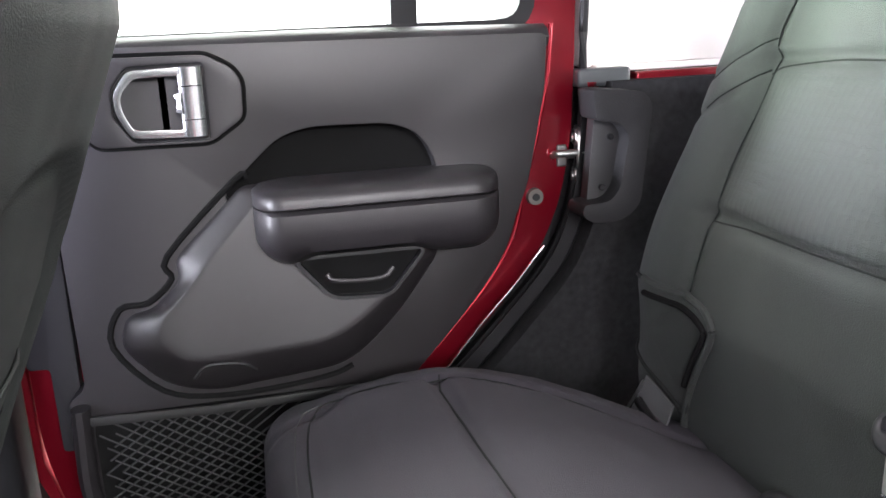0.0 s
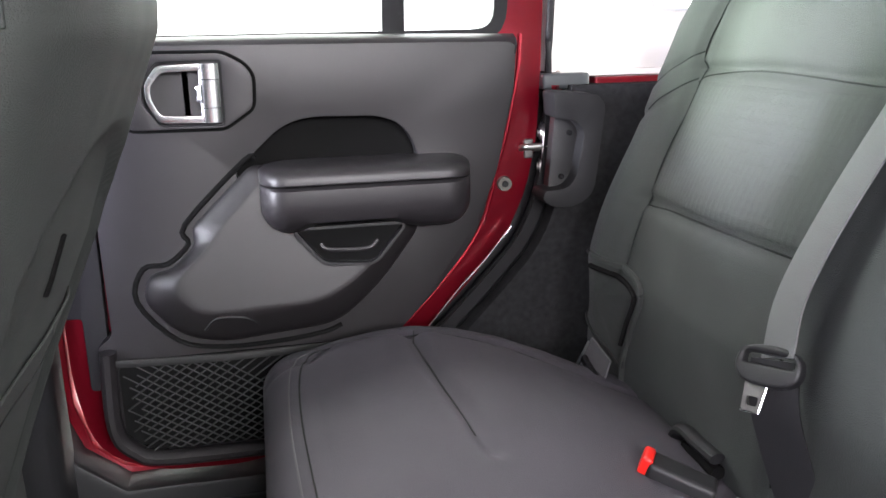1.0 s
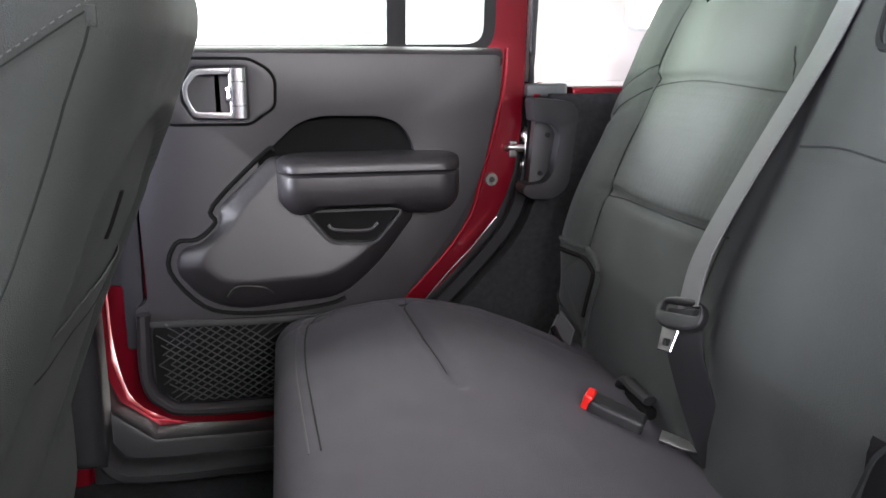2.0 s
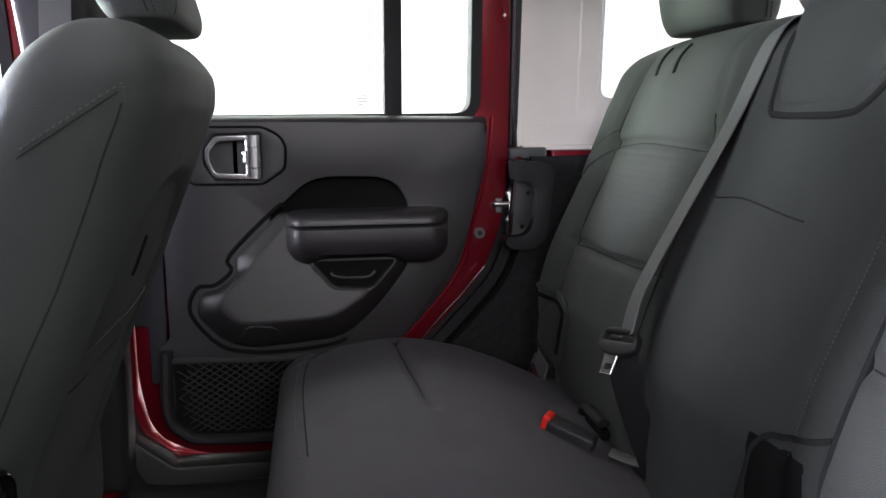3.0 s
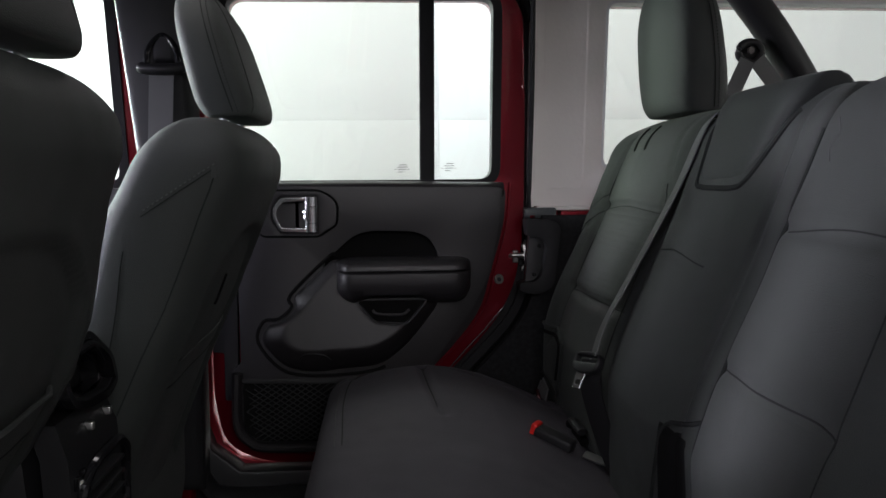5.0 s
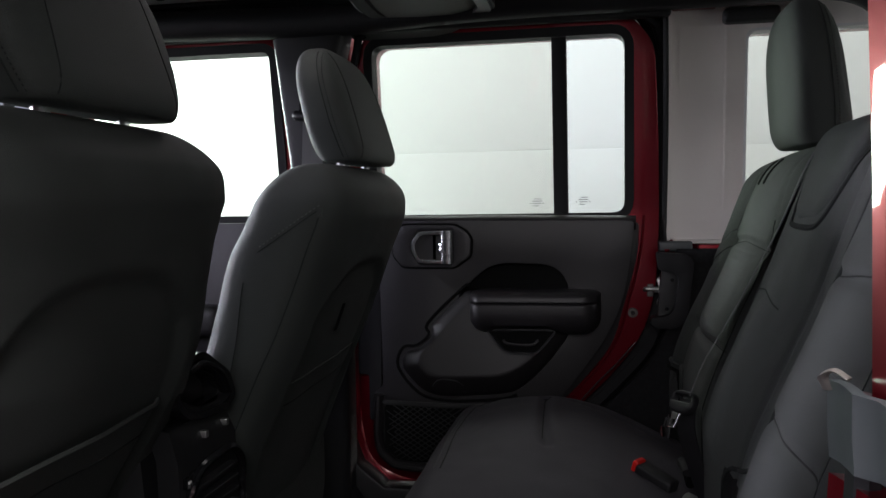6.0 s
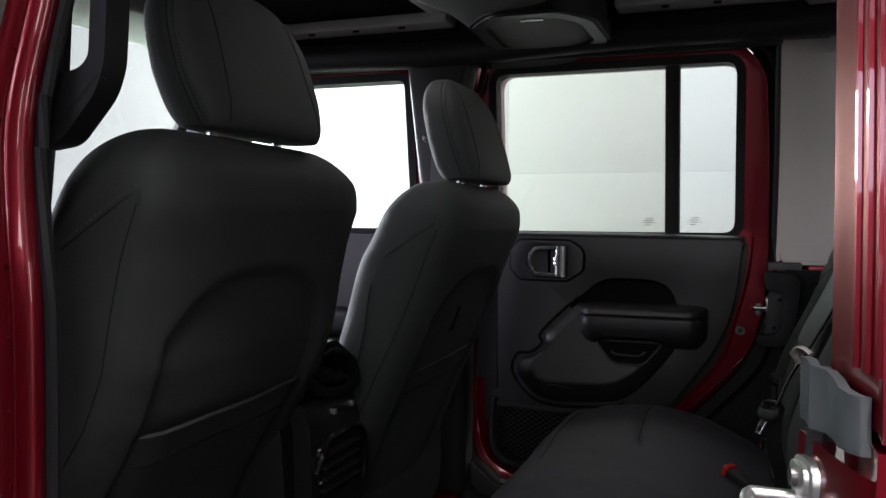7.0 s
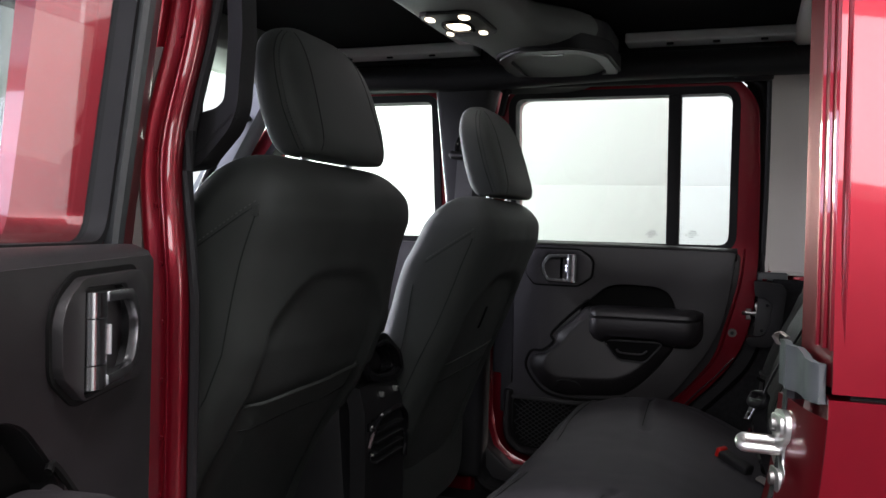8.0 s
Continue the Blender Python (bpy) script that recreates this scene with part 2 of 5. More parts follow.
def tube(path, r, n=8, flat=None, up=(0, 0, 1)):
    """A tube along path; flat=(w, h) gives an oval section of that half width and half height."""
    rings = []
    pts = [Vector(p) for p in path]
    for i, p in enumerate(pts):
        d = (pts[min(i + 1, len(pts) - 1)] - pts[max(i - 1, 0)]).normalized()
        s = d.cross(Vector(up))
        s = s.normalized() if s.length > 1e-4 else d.cross(Vector((1, 0, 0))).normalized()
        u = s.cross(d).normalized()
        w, h = flat or (r, r)
        rings.append([p + s * math.cos(a) * w + u * math.sin(a) * h for a in (2 * math.pi * k / n for k in range(n))])
    return loft(rings)


def ribbon(path, width, side, thick=0.0016):
    """Belt webbing along path, its width along side."""
    bm = bmesh.new()
    pts = [Vector(p) for p in path]
    rows = []
    for i, p in enumerate(pts):
        d = (pts[min(i + 1, len(pts) - 1)] - pts[max(i - 1, 0)]).normalized()
        s = Vector(side)
        s = (s - d * s.dot(d)).normalized() * width / 2
        u = d.cross(s).normalized() * thick / 2
        rows.append([bm.verts.new(p + a * s + b * u) for a, b in ((-1, -1), (1, -1), (1, 1), (-1, 1))])
    for a, b in zip(rows, rows[1:]):
        for i in range(4):
            j = (i + 1) % 4
            bm.faces.new((a[i], a[j], b[j], b[i]))
    bm.faces.new(rows[0])
    bm.faces.new(rows[-1])
    return bm


def disc(c, axis, r, h, n=16, bevel=0.0):
    bm = bmesh.new()
    bmesh.ops.create_cone(bm, cap_ends=True, segments=n, radius1=r, radius2=r * 0.92, depth=h)
    bm.transform(Matrix.Translation(c) @ Vector(axis).to_track_quat("Z", "Y").to_matrix().to_4x4())
    return bm


def join(*bms):
    out = bmesh.new()
    for b in bms:
        me = bpy.data.meshes.new("joined")
        b.to_mesh(me)
        b.free()
        out.from_mesh(me)
        bpy.data.meshes.remove(me)
    return out


def smoothstep(a, b, x):
    t = max(0.0, min(1.0, (x - a) / (b - a)))
    return t * t * (3 - 2 * t)


def lean(x, y, z):
    """Door and hardtop sides lean inwards above the belt line."""
    return (x, y - max(0.0, z - 1.262) * 0.118, z)


def offset_outline(pts, d):
    """The closed outline moved inwards by d."""
    n = len(pts)
    area = sum(pts[i][0] * pts[(i + 1) % n][1] - pts[(i + 1) % n][0] * pts[i][1] for i in range(n))
    s = 1 if area > 0 else -1
    out = []
    for i in range(n):
        a, b = pts[i - 1], pts[(i + 1) % n]
        t = Vector((b[0] - a[0], b[1] - a[1]))
        t = t.normalized() if t.length > 1e-9 else Vector((1, 0))
        out.append((pts[i][0] - t.y * d * s, pts[i][1] + t.x * d * s))
    return out

# ---- garage ----
solo("ground", box(-6, -4, -0.1, 5, 4, 0, 0), CONCRETE, "sealed dark grey concrete garage floor", "floor", kind="structure")
wall_far = solo("wall_north", box(-6, 3.2, 0.004, 5, 3.3, 3.0, 0), WALLPAINT, "white painted garage wall with panel joints", "wall", kind="structure")
for x0, x1, d in ((-2.6, -1.304, 0.004), (-1.30, -0.004, 0.003), (0.0, 1.296, 0.004), (1.30, 2.6, 0.003)):
    part("wall_board", box(x0, 3.2 - d, 0.01, x1, 3.21, 1.564, 0.001), WALLPAINT, wall_far)
    part("wall_board", box(x0, 3.2 - d * 0.6, 1.568, x1, 3.21, 2.95, 0.001), WALLPAINT, wall_far)
south = solo("wall_south", box(-6, -4.1, 0.004, 5, -4, 3.0, 0), WALLPAINT, "white garage wall behind an added dark panel", "wall", kind="structure")
# unseen dark panel added so that the red paint reflects less white
part("reflection_panel", box(-6, -4.0, 0.006, 5, -3.985, 2.00, 0.002), DARKPANEL, south, "unseen dark grey panel added to darken reflections")
solo("wall_east", box(5, -4, 0.004, 5.1, 3.2, 3.0, 0), WALLPAINT, "white painted garage wall", "wall", kind="structure")
solo("wall_west", box(-6.1, -4, 0.004, -6, 3.2, 3.0, 0), WALLPAINT, "white painted garage wall", "wall", kind="structure")
solo("ceiling", box(-6, -4, 3.0, 5, 3.3, 3.1, 0), WALLPAINT, "white garage ceiling", "ceiling", kind="structure")

# ---- car body ----
body = thing("car_body", (0, 0, 0.3), "dark red four door off-road car body with open rear doorway", "car body")


def mirror(bm, s):
    if s < 0:
        for v in bm.verts:
            v.co.y = -v.co.y
        bmesh.ops.reverse_faces(bm, faces=bm.faces)
    return bm


# the rear edge of the rear doorway, from the belt line down round the wheel arch
EDGE = [(0.030, 1.70), (0.032, 1.45), (0.030, 1.25), (0.026, 1.12), (0.014, 1.04), (-0.012, 0.975), (-0.062, 0.915), (-0.15, 0.825), (-0.235, 0.745), (-0.32, 0.675)]


def edge_shift(d):
    """The doorway's rear edge moved d to the rear, square to itself."""
    out = []
    for i, (x, z) in enumerate(EDGE):
        a, b = EDGE[max(0, i - 1)], EDGE[min(len(EDGE) - 1, i + 1)]
        t = Vector((b[0] - a[0], b[1] - a[1])).normalized()
        out.append((x - t.y * d, z + t.x * d))
    return out


JAMB = [(-0.006, 0.688), (-0.004, 0.694), (0.002, 0.716), (0.008, 0.742), (0.013, 0.758), (0.017, 0.772), (0.024, 0.788), (0.029, 0.796), (0.033, 0.798), (0.033, 0.72), (0.012, 0.690)]


def body_side(s):
    curve = [p for p in (tuple(v)[:2] for v in smooth_path([(x, z, 0) for x, z in edge_shift(0.026)], 4)) if p[1] < 1.155]
    curve = [(curve[0][0], 1.163)] + curve
    quarter = plate(curve + [(-0.32, 0.50), (1.45, 0.50), (1.45, 1.163)], [], 0.715, 0.80, 0.008, 3)
    part("quarter_panel", mirror(quarter, s), RED, body, "glossy dark red quarter panel")
    part("seam_filler", mirror(box(0.07, 0.74, 1.158, 1.44, 0.788, 1.178, 0.001), s), RUBBER, body, "black seal between the hardtop and the body")
    lip = [(x, 0.705, z) for x, z in [tuple(v)[:2] for v in smooth_path([(x, z, 0) for x, z in edge_shift(0.001 if s > 0 else 0.006)], 4)] if s > 0 or z < 1.19]
    seal = tube([lean(*p) for p in lip], 0.0055 if s > 0 else 0.009, 8)
    part("door_seal", mirror(seal, s), RUBBER, body, "black rubber door weatherstrip")
    rows = []
    for d, y in JAMB:
        rows.append([Vector((v.x, y, v.y)) for v in smooth_path([(x, z, 0) for x, z in edge_shift(d)], 4) if v.y < 1.163])
    part("door_jamb", mirror(loft([list(r) for r in zip(*rows)]), s), RED if s < 0 else RUBBER, body, "dark red rounded doorway jamb" if s < 0 else "black sealed doorway jamb")
    if s > 0:
        inner, outer = edge_shift(-0.05), edge_shift(0.012)
        filler = plate([tuple(v)[:2] for v in smooth_path([(x, z, 0) for x, z in inner], 4)] + [tuple(v)[:2] for v in smooth_path([(x, z, 0) for x, z in reversed(outer)], 4)], [], 0.745, 0.775, 0, 2, lean)
        part("jamb_seal", mirror(filler, s), RUBBER, body, "black seal behind the door edge")
        flange = plate([(-0.74, 0.50), (-0.28, 0.50), (-0.30, 0.66), (-0.45, 0.645), (-0.56, 0.645), (-0.61, 0.655), (-0.648, 0.690), (-0.668, 0.76), (-0.668, 1.25), (-0.655, 1.60), (-0.63, 1.70), (-0.74, 1.70)], [], 0.745, 0.79, 0.003, 2, lean)
        part("doorway_flange", mirror(flange, s), RED, body, "dark red doorway flange")
    ledge = box(0.10, 0.700, 1.165, 1.40, 0.735, 1.199, 0.004)
    part("ledge", mirror(ledge, s), RED, body, "dark red body ledge")
    sill = plate([(-0.70, 0.50), (-0.30, 0.50), (-0.30, 0.645), (-0.36, 0.642), (-0.60, 0.642), (-0.66, 0.69), (-0.70, 0.80)], [], 0.69, 0.758, 0.008)
    part("sill", mirror(sill, s), BLACK, body, "black door sill cover")
    step = [(-0.715, 0.675, 0.80), (-0.70, 0.675, 0.70), (-0.672, 0.675, 0.625), (-0.62, 0.675, 0.595), (-0.40, 0.675, 0.598), (-0.25, 0.675, 0.60)]
    part("sill_trim", mirror(tube(smooth_path(step, 5), 0.022, 10, (0.018, 0.03), (0, 1, 0)), s), BLACK, body, "black plastic sill scuff trim")
    e = 0.045 if s < 0 else 0.012
    pil = plate([(-0.80, 0.50), (-0.665 - e, 0.50), (-0.665 - e, 1.25), (-0.655 - e, 1.55), (-0.63 - e, 1.70), (-0.80, 1.70), (-0.775, 1.25)], [], 0.705, 0.79, 0.012, 3, lean)
    part("door_pillar", mirror(pil, s), RED, body, "dark red pillar between the doors")
    if s < 0:
        inset = lambda z: -0.024 * math.exp(-((z - 1.375) / 0.105) ** 2)
        prof = [(-0.748, 0.708), (-0.712, 0.706), (-0.692, 0.704), (-0.689, 0.701), (-0.673, 0.701), (-0.671, 0.7065), (-0.667, 0.7080), (-0.661, 0.7068), (-0.655, 0.7058), (-0.648, 0.7055), (-0.6435, 0.7060), (-0.6410, 0.7085), (-0.6375, 0.7088), (-0.6345, 0.7060), (-0.629, 0.7035), (-0.6255, 0.699), (-0.624, 0.690), (-0.630, 0.678), (-0.740, 0.676)]
        rows = []
        for i in range(47):
            z = 0.55 + 0.025 * i
            rows.append([Vector(lean(x + inset(z), y, z)) for x, y in prof])
        flange = part("pillar_flange", mirror(loft(rows), s), RED, body, "dark red pillar flange with pressed ridges", 75)
        part("door_seal", mirror(tube([lean(-0.622 + inset(z), 0.682, z) for z in [0.6 + 0.05 * i for i in range(22)]], 0.007, 8), s), RUBBER, body, "black rubber door weatherstrip")
        strip = [lean(-0.6810 + inset(z) + 0.001 * math.sin(z * 60), 0.7020, z) for z in [0.86 + 0.02 * i for i in range(33)]]
        part("gap_strip", mirror(loft([[Vector((x + u, y + v, z)) for u, v in ((-0.0072, -0.003), (0.0072, -0.003), (0.0072, 0.003), (-0.0072, 0.005))] for x, y, z in strip]), s), TAUPE, body, "taupe strip between the door and the pillar")
        for i in range(10):
            z = 0.90 + 0.068 * i
            part("weld_spot", mirror(disc(lean(-0.6500 + inset(z) + 0.001 * (i % 3), 0.7059, z), (0, -1, 0), 0.0028, 0.004, 8), s), RED, flange, "small pressed weld spot")
    g = 0.034 if s < 0 else 0.0
    trim = plate([(-0.785, 0.62), (-0.665 - g, 0.62), (-0.665 - g, 1.25), (-0.660 - 1.2 * g, 1.60), (-0.63 - 1.5 * g, 1.70), (-0.81, 1.70), (-0.775, 1.25)], [], 0.635 if s > 0 else 0.60, 0.70 if s > 0 else 0.668, 0.018, 3, lean)
    part("pillar_trim", mirror(trim, s), BLACK, body, "black pillar cover")
    head = plate([(-1.15, 1.685), (0.13, 1.685), (0.13, 1.82), (-1.15, 1.82)], [], 0.69, 0.80, 0.008, 2, lambda x, y, z: (x, y - 0.05, z))
    part("roof_rail", mirror(head, s), RED, body, "dark red roof side rail")
    corner = plate([(-0.01, 1.66), (0.004, 1.60), (0.012, 1.40), (0.030, 1.40), (0.030, 1.76), (-0.05, 1.76), (-0.05, 1.70)], [], 0.746, 0.762, 0, 2, lean)
    if s > 0:
        part("corner_seal", mirror(corner, s), RUBBER, body, "black seal in the upper doorway corner")
    seal2 = tube([(-0.64, 0.655, 1.60), (-0.625, 0.65, 1.66), (-0.58, 0.648, 1.688), (-0.3, 0.648, 1.692), (-0.06, 0.650, 1.690), (-0.02, 0.66, 1.684), (0.012, 0.672, 1.66), (0.028, 0.680, 1.60)], 0.009, 8)
    part("door_seal", mirror(seal2, s), RUBBER, body, "black rubber door weatherstrip")


body_side(1)
body_side(-1)
# cowl, dashboard and windscreen frame far ahead
part("cowl", box(-2.6, -0.72, 0.55, -1.745, 0.72, 1.15, 0.05), RED, body, "dark red bonnet and cowl")
for s in (1, -1):
    foot, head = Vector((-1.74, 0.70 * s, 1.14)), Vector((-1.32, 0.61 * s, 1.74))
    run, across = head - foot, Vector((0.082, 0, -0.058))
    inward = Vector((0, -0.030 * s, 0))
    cover = loft([[foot + run * t + across * u + inward * v for u, v in ((-0.50, -1.0), (-0.52, 0.4), (-0.40, 1.0), (0.40, 1.0), (0.52, 0.4), (0.50, -1.0))] for t in (0.0, 0.25, 0.5, 0.75, 1.0)])
    post = part("windscreen_post", cover, DAYLITPLASTIC, body, "windscreen pillar cover with daylight put into its pale grey")
    bow = [foot + run * t + across * 0.22 + inward * v for t, v in ((0.34, 1.0), (0.36, 1.9), (0.41, 2.5), (0.55, 2.7), (0.72, 2.5), (0.77, 1.9), (0.79, 1.0))]
    part("grab_bar", tube(smooth_path(bow, 5), 0.012, 8, (0.014, 0.010)), BLACK, post, "black grab bar on the pillar")
glass = loft([[Vector((-1.74, -0.66, 1.15)), Vector((-1.74, 0.66, 1.15)), Vector((-1.735, 0.66, 1.15)), Vector((-1.735, -0.66, 1.15))], [Vector((-1.33, -0.58, 1.72)), Vector((-1.33, 0.58, 1.72)), Vector((-1.325, 0.58, 1.72)), Vector((-1.325, -0.58, 1.72))]])
part("windscreen", glass, CLEAR, body, "clear windscreen").visible_shadow = False
for s in (1, -1):
    part("rocker", mirror(box(-1.745, 0.690, 0.50, -0.705, 0.785, 0.640, 0.012), s), RED, body, "dark red sill under the front door")
part("tailgate", box(1.38, -0.715, 0.50, 1.44, 0.715, 1.155, 0.012), RED, body, "dark red tailgate")
part("windscreen_header", box(-1.39, -0.62, 1.70, -1.16, 0.62, 1.79, 0.02), BARPAD, body, "dark windscreen header")

dash = thing("dashboard", (-1.5, 0, 0.7), "black dashboard under the windscreen", "dashboard")
part("dash_top", box(-1.74, -0.68, 0.72, -1.36, 0.68, 1.13, 0.05), BLACK, dash)

floor = solo("floor", box(-1.72, -0.70, 0.52, 1.4, 0.70, 0.57, 0.0), CARPET, "black carpeted car floor", "car floor", kind="structure")
firewall = solo("firewall", box(-1.742, -0.70, 0.575, -1.72, 0.70, 1.12, 0), BLACK, "black panel closing the footwell", "panel", kind="structure")


# ---- hardtop ----
hardtop = thing("hardtop", (0.6, 0, 1.205), "hardtop with off-white inner shell and dark red outside", "hardtop")
for s in (1, -1):
    outline = [(0.030, 1.208), (1.42, 1.208), (1.34, 1.745), (0.030, 1.745)]
    hole = rect(0.195, 1.292, 1.16, 1.640, 0.022)
    inner = plate([(x + (0.022 if s < 0 and x < 0.1 else 0), z) for x, z in outline], [hole], 0.722, 0.742, 0.004, 2, lean)
    part("inner_shell", mirror(inner, s), TOPLINER, hardtop, "off-white fibre inner shell")
    outer = plate([(x + (0.026 if x < 0.1 else 0), 1.168 if z < 1.3 else z) for x, z in outline], [hole], 0.744, 0.80, 0.010, 3, lean)
    part("outer_shell", mirror(outer, s), RED, hardtop, "glossy dark red outer shell")
    part("window_pane", mirror(plate(rect(0.185, 1.282, 1.17, 1.650, 0.02), [], 0.755, 0.759, 0, 2, lean), s), GLASS, hardtop, "tinted quarter window").visible_shadow = False
    part("window_seal", mirror(ring(rect(0.192, 1.289, 1.163, 1.643, 0.022), rect(0.197, 1.294, 1.158, 1.638, 0.022), 0.7205, 0.76, lean), s), GREYTRIM, hardtop, "grey window seal")
    rib = ring(rect(0.060, 1.245, 0.155, 1.655, 0.01), rect(0.064, 1.249, 0.151, 1.651, 0.008), 0.7195, 0.73, lean)
    part("panel_bead", mirror(rib, s), TOPLINER, hardtop)
    part("flange", mirror(plate(rect(0.029 if s > 0 else 0.048, 1.207, 0.044 if s > 0 else 0.062, 1.70, 0.004), [], 0.709, 0.724, 0.003, 2, lean), s), TOPLINER, hardtop)
    part("gasket_strip", mirror(box(0.05, 0.71, 1.200, 1.42, 0.742, 1.2085, 0.002), s), TOPLINER, hardtop, "pale gasket under the hardtop")
    if s > 0:
        part("corner_gasket", mirror(box(0.018, 0.690, 1.184, 0.088, 0.724, 1.206, 0.005), s), GASKET, hardtop, "grey moulded corner gasket")
    if s < 0:
        wrap = [[Vector((0.030 + d - 0.0035 + 0.002 * math.sin(i * 1.7), y + (0.004 if z < 1.16 else 0), z - (0.008 * smoothstep(0.70, 0.78, y) if z > 1.18 else 0))) for z in (1.156, 1.159, 1.172, 1.192, 1.196)] for i, (d, y) in enumerate([(-0.005, 0.684), (-0.004, 0.694), (-0.001, 0.706), (0.0005, 0.716), (0.0065, 0.726), (0.009, 0.742), (0.013, 0.758), (0.017, 0.770), (0.019, 0.776)])]
        back = [[v + Vector((0.006, 0, 0)) for v in reversed(r)] for r in wrap]
        part("pillar_gasket", mirror(loft([a + c for a, c in zip(wrap, back)]), s), GASKET, hardtop, "grey rubber corner gasket folded round the pillar")
    if s < 0:
        curl = smooth_path([(0.020, 0.690, 1.192), (0.017, 0.694, 1.199), (0.021, 0.699, 1.2035), (0.027, 0.704, 1.200)], 4)
        part("gasket_curl", mirror(tube(curl, 0.002, 6, (0.003, 0.0012)), s), TAUPE, hardtop, "curled edge of the gasket")
    front = JAMB[2:9] if s > 0 else [(0.0100, 0.704), (0.0125, 0.716), (0.017, 0.742), (0.021, 0.758), (0.024, 0.772), (0.028, 0.788), (0.031, 0.796), (0.034, 0.798)]
    post = [[Vector(lean(0.030 + d, y, z)) for d, y in [(front[0][0] - 0.001, front[0][1] - 0.004)] + front + [(0.044, 0.76), (front[0][0] + 0.004, front[0][1] - 0.004)]] for z in (1.17, 1.3, 1.45, 1.6, 1.72)]
    flange = part("front_flange", mirror(loft(post), s), RED, hardtop, "dark red front flange")
    if s < 0:
        for d, y in ((0.0190, 0.7475), (0.0228, 0.7665), (0.0265, 0.7830)):
            bead = [lean(0.030 + d, y, z) for z in (1.20, 1.3, 1.45, 1.6, 1.71)]
            part("flange_bead", mirror(tube(bead, 0.0032, 8), s), RED, flange, "pressed red bead")
    part("pad", mirror(box(0.145, 0.645, 1.652, 0.255, 0.70, 1.682, 0.010), s), BLACK, hardtop, "black foam pad")
part("roof_shell", box(0.08, -0.70, 1.735, 1.36, 0.70, 1.80, 0.02), TOPLINER, hardtop, "off-white roof underside")
part("tail_frame", ring(rect(-0.70, 1.15, 0.70, 1.76, 0.03), rect(-0.55, 1.24, 0.55, 1.66, 0.05), 1.38, 1.42, lambda x, y, z: (y, x, z)), TOPLINER, hardtop, "off-white tailgate window surround")

roof = thing("roof_panels", (-0.55, 0, 1.76), "black lined removable roof panels", "roof panel")
for x0, x1, y0, y1 in ((-1.18, -0.66, 0.004, 0.63), (-1.18, -0.66, -0.63, -0.004), (-0.655, 0.13, -0.63, 0.63)):
    part("roof_panel", box(x0, y0, 1.775, x1, y1, 1.83, 0.012), HEADLINER, roof)
for s in (1, -1):
    part("rail_trim", mirror(box(-1.20, 0.612, 1.665, 0.04, 0.639, 1.800, 0.010), s), BLACK, roof, "black inner roof rail cover")
    part("edge_strip", box(-1.16, 0.560 * s - 0.035, 1.748, -0.68, 0.560 * s + 0.035, 1.774, 0.006), GREYTRIM, roof, "grey roof panel edge")
    part("edge_strip", box(-0.30, 0.565 * s - 0.035, 1.750, 0.12, 0.565 * s + 0.035, 1.774, 0.006), GREYTRIM, roof, "grey roof panel edge")
for s in (1, -1):
    for x0, x1 in ((-1.16, -0.68), (-0.30, 0.12)):
        part("strip_lip", box(x0, (0.590 if s > 0 else -0.601), 1.738, x1, (0.601 if s > 0 else -0.590), 1.7465, 0.002), RUBBER, roof, "black seal under the edge strip")
        for k in range(3):
            x = x0 + (x1 - x0) * (0.25 + 0.25 * k)
            part("clip", box(x - 0.008, 0.545 * s - 0.004, 1.744, x + 0.008, 0.545 * s + 0.004, 1.749, 0.001), RUBBER, roof, "small dark clip")
part("edge_strip", box(-0.72, -0.55, 1.765, -0.68, 0.55, 1.776, 0.004), GREYTRIM, roof, "grey roof panel edge")

# ---- sport bar ----
bar = thing("sport_bar", (-0.5, 0, 1.66), "padded dark grey overhead sport bar with speaker pods", "roll bar")
rings = []
for i in range(33):
    y = -0.66 + 1.32 * i / 32
    k = abs(y) / 0.66
    drop = 0.04 * k ** 8
    hw = 0.100 + 0.040 * smoothstep(0.25, 0.50, k)
    xc = -0.540 + 0.070 * smoothstep(0.25, 0.50, k) - 0.06 * smoothstep(0.88, 1.0, k)
    rings.append([Vector((xc + hw * math.copysign(abs(math.cos(a)) ** 0.6, math.cos(a)), y, 1.738 - drop + 0.045 * math.copysign(abs(math.sin(a)) ** 0.7, math.sin(a)))) for a in (2 * math.pi * q / 20 for q in range(20))])
part("cross_bar", loft(rings), BARPAD, bar)
